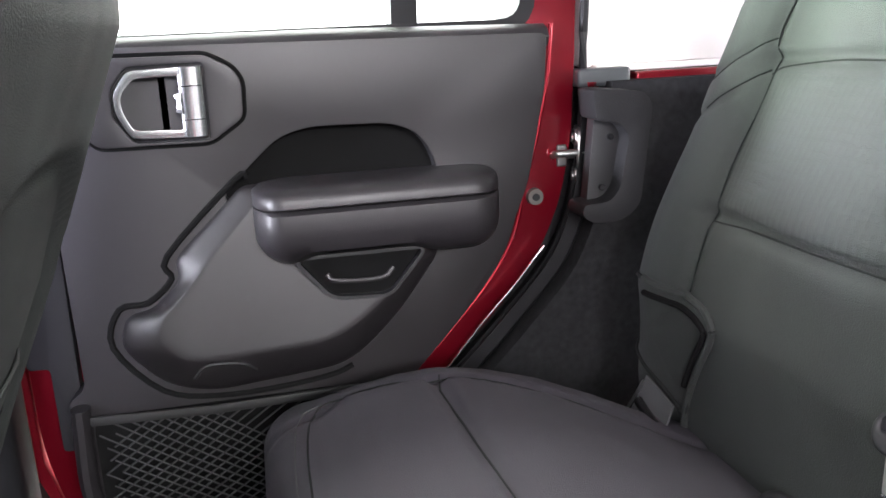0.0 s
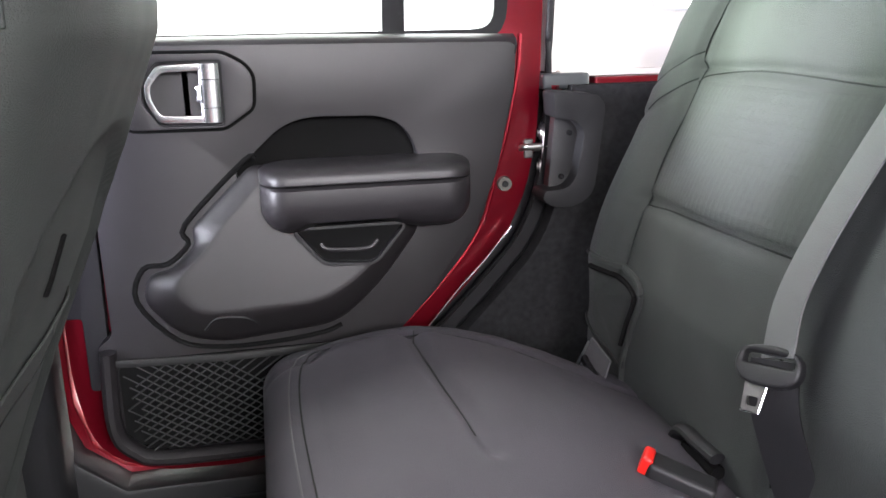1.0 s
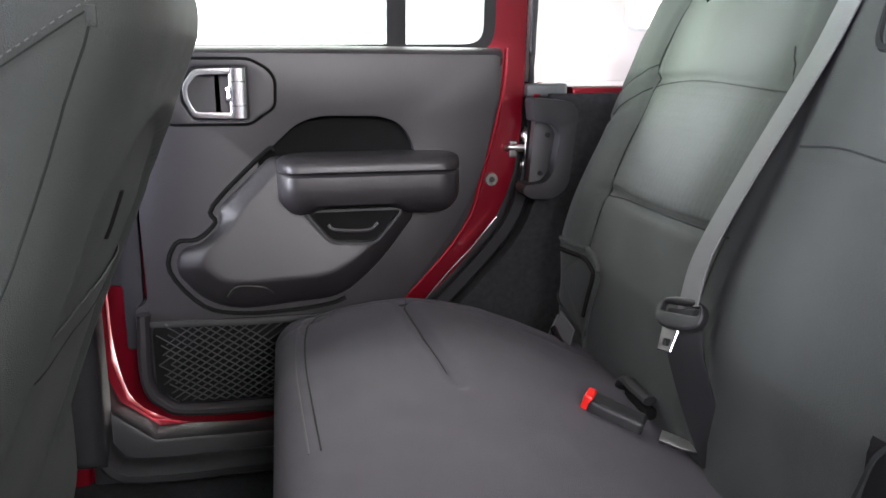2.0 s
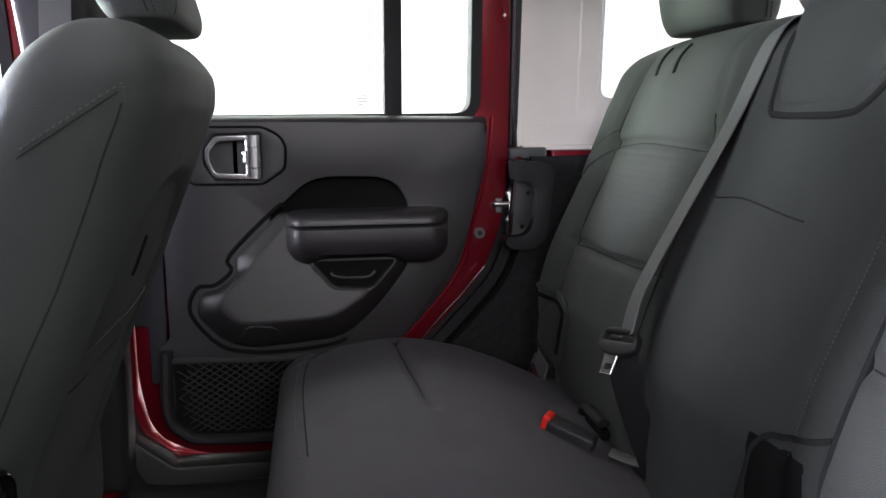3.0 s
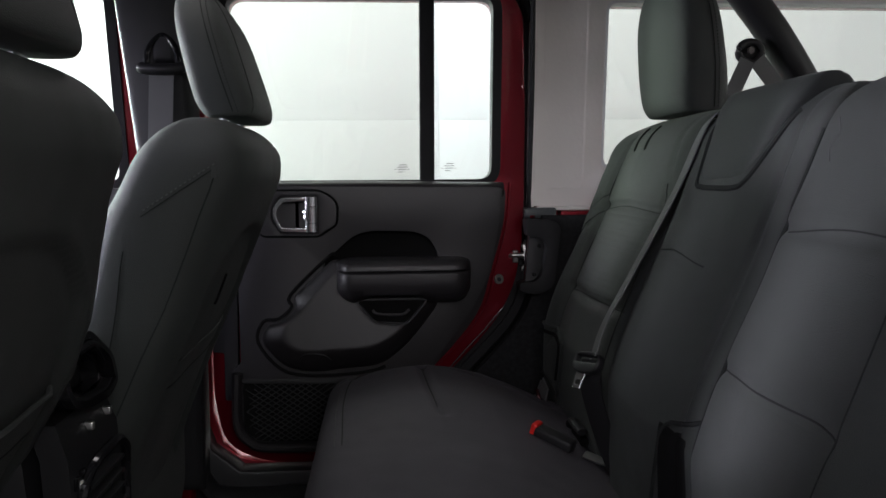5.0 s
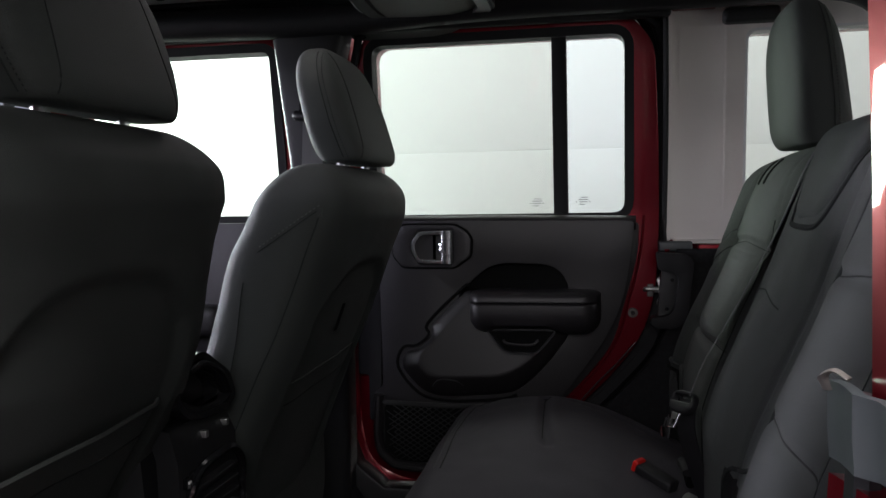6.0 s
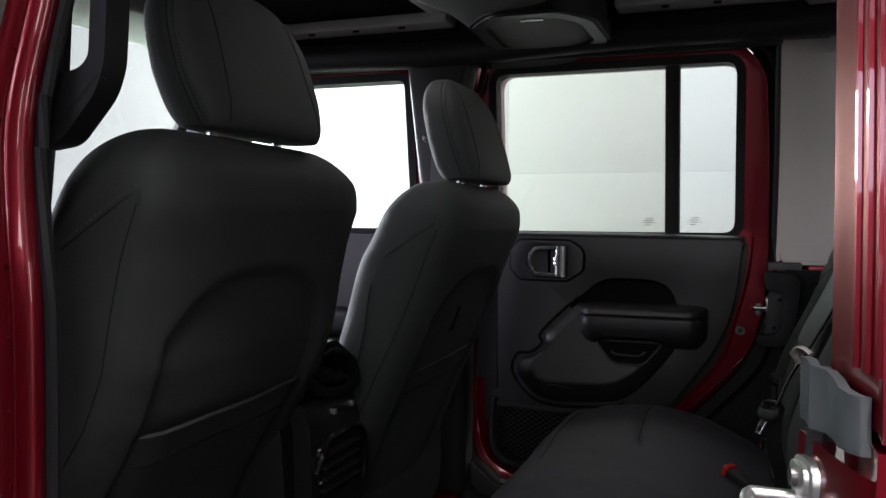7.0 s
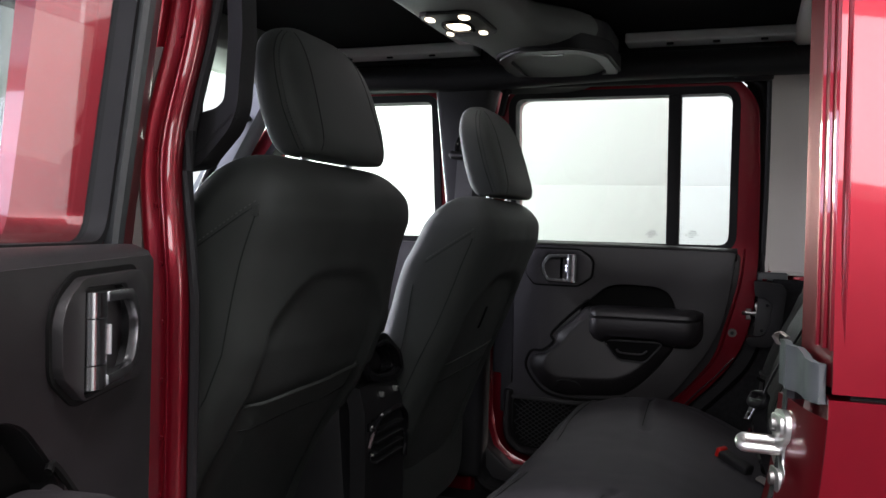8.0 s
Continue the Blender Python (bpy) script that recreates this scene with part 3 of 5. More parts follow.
for s in (1, -1):
    part("side_bar", tube(smooth_path([(-1.22, 0.585 * s, 1.70), (-0.95, 0.59 * s, 1.695), (-0.70, 0.595 * s, 1.69), (-0.3, 0.595 * s, 1.705), (0.1, 0.595 * s, 1.705), (0.36, 0.585 * s, 1.70), (0.47, 0.58 * s, 1.61), (0.60, 0.58 * s, 1.42), (0.80, 0.58 * s, 1.10)], 6), 0.034, 12), BLACK, bar, "black foam covered side tube")
    oct_out = rounded([(-0.565, 0.36), (-0.50, 0.275), (-0.365, 0.275), (-0.315, 0.36), (-0.315, 0.56), (-0.36, 0.63), (-0.53, 0.63), (-0.575, 0.56)], 0.03)
    oct_in = [(-0.445 + (x + 0.445) * 0.80, 0.452 + (y - 0.452) * 0.82) for x, y in oct_out]
    flip = lambda x, y, z, s=s: (x, z * s, y)
    part("speaker_housing", ring(oct_out, oct_in, 1.683, 1.76, flip), SOFT, bar, "dark speaker pod rim")
    part("pod_gap", ring(offset_outline(oct_out, -0.007), offset_outline(oct_out, 0.001), 1.688, 1.72, flip), RUBBER, bar, "black gap round the speaker pod")
    part("speaker_grille", plate(oct_in, [], 1.704, 1.73, 0, 2, flip), MESHGRILLE, bar, "dark perforated speaker grille")
down = lambda x, y, z: (x, z, y)
oval = lambda cx, cy, rx, ry, n=20: [(cx + rx * math.copysign(abs(math.cos(2 * math.pi * q / n)) ** 0.7, math.cos(2 * math.pi * q / n)), cy + ry * math.copysign(abs(math.sin(2 * math.pi * q / n)) ** 0.7, math.sin(2 * math.pi * q / n))) for q in range(n)]
bezel = rounded([(-0.605, -0.030), (-0.590, -0.052), (-0.515, -0.052), (-0.496, -0.030), (-0.496, 0.108), (-0.515, 0.130), (-0.590, 0.130), (-0.605, 0.108)], 0.012, 4)
lampbase = part("dome_lamp", plate(bezel, [], 1.6885, 1.71, 0.003, 2, down), BLACK, bar, "black dome lamp with glowing lenses")
part("bezel_line", ring(offset_outline(bezel, -0.004), offset_outline(bezel, 0.001), 1.690, 1.70, down), RUBBER, lampbase)
part("lens_ring", ring(oval(-0.552, 0.040, 0.030, 0.042), oval(-0.552, 0.040, 0.025, 0.036), 1.684, 1.69, down), GLOSS, lampbase, "gloss black lens ring")
for x, y, w, h in ((-0.552, 0.040, 0.021, 0.030), (-0.520, -0.022, 0.010, 0.014), (-0.520, 0.100, 0.008, 0.012), (-0.589, -0.020, 0.008, 0.014), (-0.589, 0.096, 0.006, 0.012)):
    part("lens", plate(oval(x, y, w, h), [], 1.6855, 1.692, 0.0015, 2, down), LAMP, lampbase, "lit warm white lamp lens")
for s in (1, -1):
    part("pod_tab", box(-0.452, (0.318 if s > 0 else -0.336), 1.684, -0.405, (0.336 if s > 0 else -0.318), 1.692, 0.002), GLOSS, bar, "small clip on the speaker pod")


# ---- doors ----
SHELL = rounded([(-0.655, 0.80, 0.04), (-0.655, 1.26), (-0.642, 1.60), (-0.605, 1.692, 0.05), (-0.045, 1.688, 0.06), (0.010, 1.62), (0.018, 1.42), (0.020, 1.25), (0.014, 1.12), (-0.002, 1.04), (-0.032, 0.975), (-0.085, 0.91), (-0.165, 0.83), (-0.25, 0.75), (-0.33, 0.68), (-0.43, 0.655), (-0.56, 0.66, 0.08), (-0.635, 0.70, 0.08)], 0.03, 4)
PANEL = rounded([(-0.607, 0.76, 0.04), (-0.607, 0.872, 0.006), (-0.588, 0.885, 0.01), (-0.592, 1.258, 0.012), (-0.032, 1.252, 0.012), (-0.044, 1.15), (-0.060, 1.07), (-0.096, 0.995), (-0.168, 0.895), (-0.25, 0.81), (-0.335, 0.735), (-0.42, 0.70), (-0.54, 0.702, 0.05)], 0.03, 4)
GLASSHOLE = rect(-0.607, 1.262, -0.045, 1.650, 0.035)
PANEL_FOOT = rounded([(-0.590, 0.89), (-0.594, 1.25, 0.012), (-0.022, 1.249, 0.012), (-0.026, 1.18), (-0.042, 1.115), (-0.060, 1.052), (-0.072, 1.006), (-0.090, 0.970), (-0.114, 0.938), (-0.146, 0.900), (-0.20, 0.845), (-0.27, 0.775), (-0.35, 0.715), (-0.43, 0.69), (-0.56, 0.695, 0.05), (-0.612, 0.75)], 0.02, 4)
POCKET = rounded([(-0.412, 1.085, 0.004), (-0.412, 1.096, 0.01), (-0.386, 1.121), (-0.350, 1.153), (-0.315, 1.163), (-0.222, 1.161), (-0.19, 1.148), (-0.172, 1.118), (-0.168, 1.085, 0.005)], 0.02)
LOWER = rounded([(-0.372, 1.103, 0.01), (-0.394, 1.103, 0.012), (-0.474, 1.026, 0.01), (-0.472, 1.0, 0.01), (-0.503, 0.972, 0.01), (-0.534, 0.967, 0.02), (-0.545, 0.93, 0.03), (-0.500, 0.878, 0.03), (-0.445, 0.864, 0.02), (-0.29, 0.877, 0.03), (-0.228, 0.93, 0.04), (-0.168, 1.01, 0.02), (-0.20, 1.06, 0.02), (-0.30, 1.09, 0.01)], 0.02)
RIDGE = rounded([(-0.365, 1.090, 0.01), (-0.375, 1.088, 0.012), (-0.432, 1.030, 0.01), (-0.450, 1.010, 0.01), (-0.470, 0.988, 0.01), (-0.492, 0.966, 0.02), (-0.497, 0.944, 0.03), (-0.474, 0.920, 0.03), (-0.447, 0.917, 0.02), (-0.31, 0.922, 0.03), (-0.255, 0.955, 0.04), (-0.203, 1.012, 0.02), (-0.22, 1.05, 0.02), (-0.30, 1.08, 0.01)], 0.02)
BEZEL = rounded([(-0.556, 1.18), (-0.556, 1.225), (-0.535, 1.247), (-0.418, 1.246), (-0.392, 1.232), (-0.382, 1.217), (-0.384, 1.178), (-0.42, 1.154), (-0.535, 1.155)], 0.008, 3)
CUP = rounded([(-0.517, 1.186), (-0.517, 1.215), (-0.498, 1.238), (-0.419, 1.239), (-0.419, 1.156), (-0.498, 1.158)], 0.006, 3)
LOOP = rounded([(-0.445, 1.2345, 0.001), (-0.496, 1.2335), (-0.512, 1.212), (-0.512, 1.190), (-0.499, 1.164), (-0.445, 1.162, 0.001), (-0.445, 1.170, 0.001), (-0.496, 1.172), (-0.5055, 1.193), (-0.5055, 1.209), (-0.491, 1.2255), (-0.445, 1.2265, 0.001)], 0.007, 4)


def rear_door(m, at, label, boot):
    door = thing("rear_door", at, label, "car door")

    def p(name, bm, mat, parent=door, label=""):
        bm.transform(m)
        return part(name, bm, mat, parent, label)

    hole = GLASSHOLE if boot else rect(-0.580, 1.262, -0.045, 1.650, 0.035)
    p("door_shell", plate(SHELL, [hole], 0.704, 0.795, 0.010, 3, lean), RED, door, "glossy dark red door shell")
    seal_in = offset_outline(hole, 0.007)
    gy = 0.734 if boot else 0.716
    p("window_seal", ring(offset_outline(hole, -0.012 if boot else -0.001), seal_in, 0.700, 0.742 if boot else 0.722, lean), RUBBER, door, "black window channel")
    p("fixed_pane", plate(rect(-0.190, 1.266, -0.049, 1.646, 0.03), [], gy, gy + 0.004, 0, 2, lean), LIGHTGLASS, door, "small fixed pane of pale glass").visible_shadow = False
    pane = p("window_pane", plate(rect(-0.603 if boot else -0.578, 1.266, -0.191, 1.646, 0.03), [], gy, gy + 0.004, 0, 2, lean), GLASS, door, "clear green tinted glass")
    pane.visible_shadow = False
    p("window_divider", plate(rect(-0.205, 1.262, -0.174, 1.652, 0.002), [], 0.715, 0.75, 0.003, 2, lean), RUBBER, door, "black vertical window divider")
    for x0, z0 in ((-0.262, 1.285), (-0.160, 1.287)):
        bars = [box(x0 + dx, 0.7325, z0 + dz, x0 + dx + w, 0.7335, z0 + dz + 0.0014, 0) for dx, dz, w in ((0.010, 0.0, 0.012), (0.002, 0.0055, 0.004), (0.010, 0.0055, 0.018), (0.031, 0.0055, 0.004), (0.008, 0.0105, 0.022), (0.013, 0.0155, 0.016))]
        st = join(*bars)
        for v in st.verts:
            v.co = Vector(lean(*v.co))
        p("glass_mark", st, INK, pane, "small dark printed glass marking")
    panel = p("door_panel", plate(PANEL, [POCKET], 0.660, 0.704, 0.008, 3), PLASTIC, door, "grained black plastic inner panel")
    p("panel_foot", plate(PANEL_FOOT, [], 0.690, 0.703, 0.004, 2), PLASTIC, panel)
    bead = [(x, 0.7035, z) for x, z in ((-0.012, 1.262), (-0.017, 1.20), (-0.031, 1.130), (-0.046, 1.075), (-0.062, 1.012), (-0.080, 0.974), (-0.104, 0.940), (-0.137, 0.902), (-0.19, 0.846))]
    p("edge_bead", tube(smooth_path(bead, 4), 0.0032, 8), RED, door, "rolled red edge beside the inner panel")
    p("belt_roll", tube([(-0.592, 0.688, 1.252), (-0.3, 0.688, 1.252), (-0.03, 0.688, 1.247)], 0.02, 10, (0.028, 0.016)), SOFT, panel)
    # back of the recess coloured near-black for the shade inside it
    p("pocket_recess", plate(offset_outline(POCKET, -0.006), [], 0.685, 0.6895), SHADEBLACK, panel, "recess above the armrest with its shade in the colour")
    p("pocket_wall", ring(offset_outline(POCKET, -0.004), offset_outline(POCKET, 0.0005), 0.664, 0.687), BLACK, panel)
    rows = []
    mid = (-0.35, 0.985)
    for k, g in ((0.0, 0.0), (0.04, 0.16), (0.10, 0.30), (0.25, 0.48), (0.50, 0.70), (0.80, 0.91), (0.94, 0.985), (1.0, 1.0), (1.08, 1.0), (1.4, 1.0), (1.7, 1.0), (1.95, 1.0)):
        row = []
        for (x, z), (u, w) in zip(LOWER, RIDGE):
            if k <= 1:
                px, pz = x + (u - x) * k, z + (w - z) * k
            else:
                px, pz = u + (mid[0] - u) * (k - 1), w + (mid[1] - w) * (k - 1)
            top = 0.6205 + max(0.0, (w if k <= 1 else pz) - 0.917) * 0.13
            row.append(Vector((px, 0.6605 + (min(top, 0.6535) - 0.6605) * g, pz)))
        rows.append(row)
    low = loft(rows)
    p("lower_moulding", low, PLASTIC, panel, "raised moulded lower panel")
    # black line laid round the moulding as the shadow of its edge
    groove = [(x, 0.660, z) for x, z in ((-0.386, 1.112), (-0.400, 1.110), (-0.482, 1.030), (-0.480, 1.004), (-0.508, 0.979), (-0.540, 0.974), (-0.552, 0.93), (-0.505, 0.872), (-0.445, 0.857), (-0.37, 0.858), (-0.31, 0.865), (-0.285, 0.874))]
    p("groove_shade", tube(smooth_path(groove, 4), 0.0036, 6, (0.0036, 0.003), (0, 1, 0)), SHADEBLACK, panel, "dark strip for the shade in the edge groove")
    def armrest(prof, x0, x1):
        rings = []
        for i in range(49):
            t = 0.5 - 0.5 * math.cos(math.pi * i / 48)
            x = x0 + (x1 - x0) * t
            a, c = max(0.0, 1 - (x - x0) / 0.034), max(0.0, 1 - (x1 - x) / 0.040)
            tight = 1 - math.sqrt(max(0.0, 1 - a ** 2.3)) + 1 - math.sqrt(max(0.0, 1 - c ** 2.3))
            wide = 1 - math.sqrt(max(0.0, 1 - max(0.0, 1 - (x - x0) / 0.05) ** 2)) + 1 - math.sqrt(max(0.0, 1 - max(0.0, 1 - (x1 - x) / 0.04) ** 2))
            lift = 0.012 * smoothstep(-0.355, -0.30, x) * (1 - smoothstep(-0.24, -0.17, x))
            r = []
            for y, z in prof:
                drop = (1.070 - z) * 0.62 * wide * smoothstep(1.06, 1.01, z) - 0.010 * wide * smoothstep(1.085, 1.107, z)
                r.append(Vector((x, y + (0.664 - y) * 0.80 * tight, z + drop + (lift if z < 1.03 else 0))))
            rings.append(r)
        return loft(rings)

    p("armrest_pad", armrest([(0.668, 1.083), (0.668, 1.107), (0.63, 1.107), (0.606, 1.1055), (0.596, 1.1025), (0.590, 1.098), (0.587, 1.091), (0.587, 1.085), (0.590, 1.083)], -0.384, -0.104), SOFT, panel, "padded black vinyl armrest top")
    p("armrest_base", armrest([(0.668, 1.012), (0.668, 1.0815), (0.591, 1.0815), (0.586, 1.078), (0.585, 1.062), (0.588, 1.048), (0.595, 1.035), (0.606, 1.024), (0.620, 1.016), (0.640, 1.012)], -0.384, -0.104), SOFT, panel, "black vinyl armrest body")
    tray = rounded([(-0.345, 1.022), (-0.306, 0.974), (-0.240, 0.970), (-0.196, 1.022)], 0.012)
    p("pull_cup_rim", ring(offset_outline(tray, -0.0028), offset_outline(tray, 0.0012), 0.618, 0.66), BLACK, panel, "black pull cup rim")
    # no real hollow: a flat black plate gives the cup its shade
    p("pull_cup", plate(offset_outline(tray, 0.002), [], 0.626, 0.65), SHADEBLACK, panel, "flat dark patch for the shade in the pull cup")
    p("cup_lip", tube(smooth_path([(-0.310, 0.626, 1.000), (-0.300, 0.623, 0.992), (-0.25, 0.623, 0.990), (-0.234, 0.626, 1.000)], 4), 0.003, 6), SOFT, panel)
    tab = tube(smooth_path([(-0.466, 0.629, 0.894), (-0.450, 0.622, 0.910), (-0.414, 0.621, 0.908), (-0.398, 0.628, 0.896)], 4), 0.0022, 6)
    p("catch_line", tab, BLACK, panel)
    # handle
    bez = p("handle_bezel", plate(BEZEL, [CUP], 0.650, 0.664, 0.004, 3), PLASTIC, panel, "black octagonal handle surround")
    p("bezel_gap", ring(offset_outline(BEZEL, -0.0045), offset_outline(BEZEL, 0.001), 0.6575, 0.662), SHADEBLACK, bez)
    # cup floor blackened in colour to deepen its shade
    p("handle_cup", plate(offset_outline(CUP, -0.002), [], 0.676, 0.684), SHADEBLACK, bez, "handle recess with its shade in the colour")
    p("cup_wall", ring(offset_outline(CUP, -0.002), offset_outline(CUP, 0.0015), 0.653, 0.678), RUBBER, bez)
    p("handle_ring", plate(LOOP, [], 0.6425, 0.6500, 0.0022, 3), CHROME, bez, "satin chrome handle frame")
    for z0, z1, name, note in ((1.162, 1.1795, "lever_cap", "satin chrome end cap"), (1.1805, 1.2145, "pull_lever", "satin chrome pull lever"), (1.2155, 1.2345, "lever_cap", "satin chrome end cap")):
        p(name, loft([[Vector((-0.4345 + 0.0135 * math.copysign(abs(math.cos(a)) ** 0.7, math.cos(a)), 0.650 - 0.0075 * math.copysign(abs(math.sin(a)) ** 0.8, math.sin(a)), z)) for a in (2 * math.pi * q / 20 for q in range(20))] for z in (z0, z1)]), CHROME, bez, note)
    tab2 = [[Vector((x, y, z)) for x, y in ((-0.446, 0.641), (-0.446 - w, 0.644), (-0.446 - w, 0.650), (-0.446, 0.652))] for z, w in ((1.186, 0.001), (1.189, 0.006), (1.194, 0.004), (1.201, 0.004), (1.206, 0.006), (1.209, 0.001))]
    p("lock_tab", loft(tab2), CHROME, bez, "chrome lock tab")
    p("lock_slot", box(-0.470, 0.660, 1.166, -0.459, 0.678, 1.230, 0.002), GLOSS, bez)
    # screw, net pocket
    scr = p("screw", disc((-0.182, 0.687, 0.894), (0, -1, 0), 0.0085, 0.006, 18), DARKMETAL, panel, "round dull metal panel screw")
    p("screw_head", disc((-0.182, 0.684, 0.894), (0, -1, 0), 0.0035, 0.005, 6), RUBBER, scr)
    netframe = [(-0.594, 0.648, 0.868), (-0.596, 0.648, 0.76), (-0.572, 0.648, 0.722), (-0.53, 0.648, 0.708), (-0.36, 0.648, 0.706)]
    p("net_frame", tube(smooth_path(netframe, 6), 0.014, 10, (0.011, 0.013), (0, 1, 0)), PLASTIC, panel, "black storage pocket frame")
    p("net_hem", tube([(-0.588, 0.645, 0.852), (-0.45, 0.640, 0.849), (-0.28, 0.648, 0.848)], 0.004, 6, (0.003, 0.006)), NET, panel, "elastic net hem")
    p("net_back", plate(rect(-0.585, 0.715, -0.30, 0.85, 0.02), [], 0.6585, 0.662), SHADEBLACK, panel)
    strands = []
    for k in range(-10, 19):
        for sgn in (1, -1):
            a0 = -0.585 + k * 0.0175
            z0, z1 = (0.722, 0.850)
            x1 = a0 + sgn * 0.128 * 1.5
            pts = []
            for q in range(9):
                t = q / 8
                x, z = a0 + (x1 - a0) * t, z0 + (z1 - z0) * t
                if -0.578 < x < -0.29:
                    pts.append((x, 0.646 - 0.004 * math.sin(math.pi * t), z))
            if len(pts) > 2:
                strands.append(tube(pts, 0.0013, 4))
    p("cargo_net", join(*strands), NET, panel, "black diamond mesh net")
    if boot:
        p("hinge_cover", plate(rounded([(-0.652, 0.905), (-0.628, 0.905), (-0.628, 0.800), (-0.600, 0.800), (-0.594, 1.25), (-0.652, 1.25)], 0.006, 3), [], 0.686, 0.7035, 0.004), RUBBER, door, "black cover on the hinge side")
    else:
        for x0, x1, y in ((-0.580, -0.602, 0.692), (-0.600, -0.612, 0.697)):
            p("weatherstrip", loft([[Vector(lean(x, yy, z)) for x, yy in ((x0, 0.712), (x0, y + 0.004), (x0 - 0.004, y), (x1 + 0.004, y), (x1, y + 0.004), (x1, 0.712))] for z in [1.255 + 0.025 * k for k in range(17)]]), WEATHERSTRIP, door, "grey rubber weatherstrip")
    bolt = p("rubber_stop", disc((-0.036, 0.701, 1.051), (0, -1, 0), 0.011, 0.007, 18), TAUPE, door, "round rubber door stop")
    p("stop_core", disc((-0.036, 0.698, 1.051), (0, -1, 0), 0.005, 0.006, 12), RUBBER, bolt)
    p("latch_plate", box(-0.006, 0.7015, 1.086, 0.008, 0.722, 1.114, 0.003), DARKMETAL, door, "metal latch plate")
    return door


rear_door(Matrix(), (-0.32, 0.73, 0.655), "closed rear car door with black inner panel and window", True)
HINGE, OPEN = Vector((-0.71, -0.805, 0)), -70.0
rear_door(Matrix.Translation(HINGE) @ pose(0, 0, 0, 0, 0, OPEN) @ Matrix.Translation(-HINGE) @ Matrix.Diagonal((1, -1, 1, 1)), (-0.60, -1.1, 0.655), "open rear car door with chrome handle and armrest", False)


def front_door(s, label):
    door = thing("front_door", (-1.2, 0.73 * s, 0.6), label, "car door")
    shell = rounded([(-0.795, 0.60), (-1.62, 0.60), (-1.62, 1.25), (-1.40, 1.55, 0.1), (-1.27, 1.692, 0.05), (-0.81, 1.692, 0.05), (-0.785, 1.45), (-0.775, 1.25)], 0.02)
    hole = rounded([(-0.822, 1.262), (-1.56, 1.262), (-1.24, 1.652), (-0.828, 1.652)], 0.03)
    part("door_shell", mirror(plate(shell, [hole], 0.70, 0.79, 0.008, 2, lean), s), RED, door, "glossy dark red door shell")
    part("window_seal", mirror(ring(offset_outline(hole, -0.010), offset_outline(hole, 0.010), 0.695, 0.75, lean), s), RUBBER, door, "black window channel")
    part("window_pane", mirror(plate(offset_outline(hole, 0.004), [], 0.734, 0.738, 0, 2, lean), s), CLEAR, door, "clear glass").visible_shadow = False
    panel = part("door_panel", mirror(plate(rounded([(-0.80, 0.65), (-1.58, 0.65), (-1.58, 1.256), (-0.79, 1.256)], 0.02), [], 0.655, 0.70, 0.012, 3), s), PLASTIC, door, "black plastic inner panel")
    part("armrest", mirror(box(-1.35, 0.585, 1.0, -0.95, 0.66, 1.07, 0.02), s), SOFT, panel)


front_door(1, "closed front passenger door with clear window")
front_door(-1, "closed front driver door with clear window")


# ---- seats ----
from mathutils import noise
from mathutils.bvhtree import BVHTree


def cast(bm):
    tree = BVHTree.FromBMesh(bm)

    def on(origin, way, out=0.0008):
        hit, normal, _, _ = tree.ray_cast(Vector(origin), Vector(way))
        return hit - Vector(way) * out if hit else None
    return on


def seam_on(on, origins, way, r=0.0012, out=0.0):
    pts = [p for p in (on(o, way, out) for o in origins) if p]
    return tube(pts, r, 5)

def stitches_on(on, origins, way, r=0.0009):
    """A row of separate stitches along the seam."""
    pts = [p for p in (on(o, way, 0.0003) for o in origins) if p]
    line = smooth_path(pts, 4)
    return join(*[tube(line[i:i + 2], r, 4) for i in range(0, len(line) - 1, 2)])


def interp(table, z):
    """Linear reading of rows (z, a, b, ...), smoothed."""
    if z <= table[0][0]:
        return table[0][1:]
    for lo, hi in zip(table, table[1:]):
        if z <= hi[0]:
            t = (z - lo[0]) / (hi[0] - lo[0])
            return tuple(a + (b - a) * t for a, b in zip(lo[1:], hi[1:]))
    return table[-1][1:]


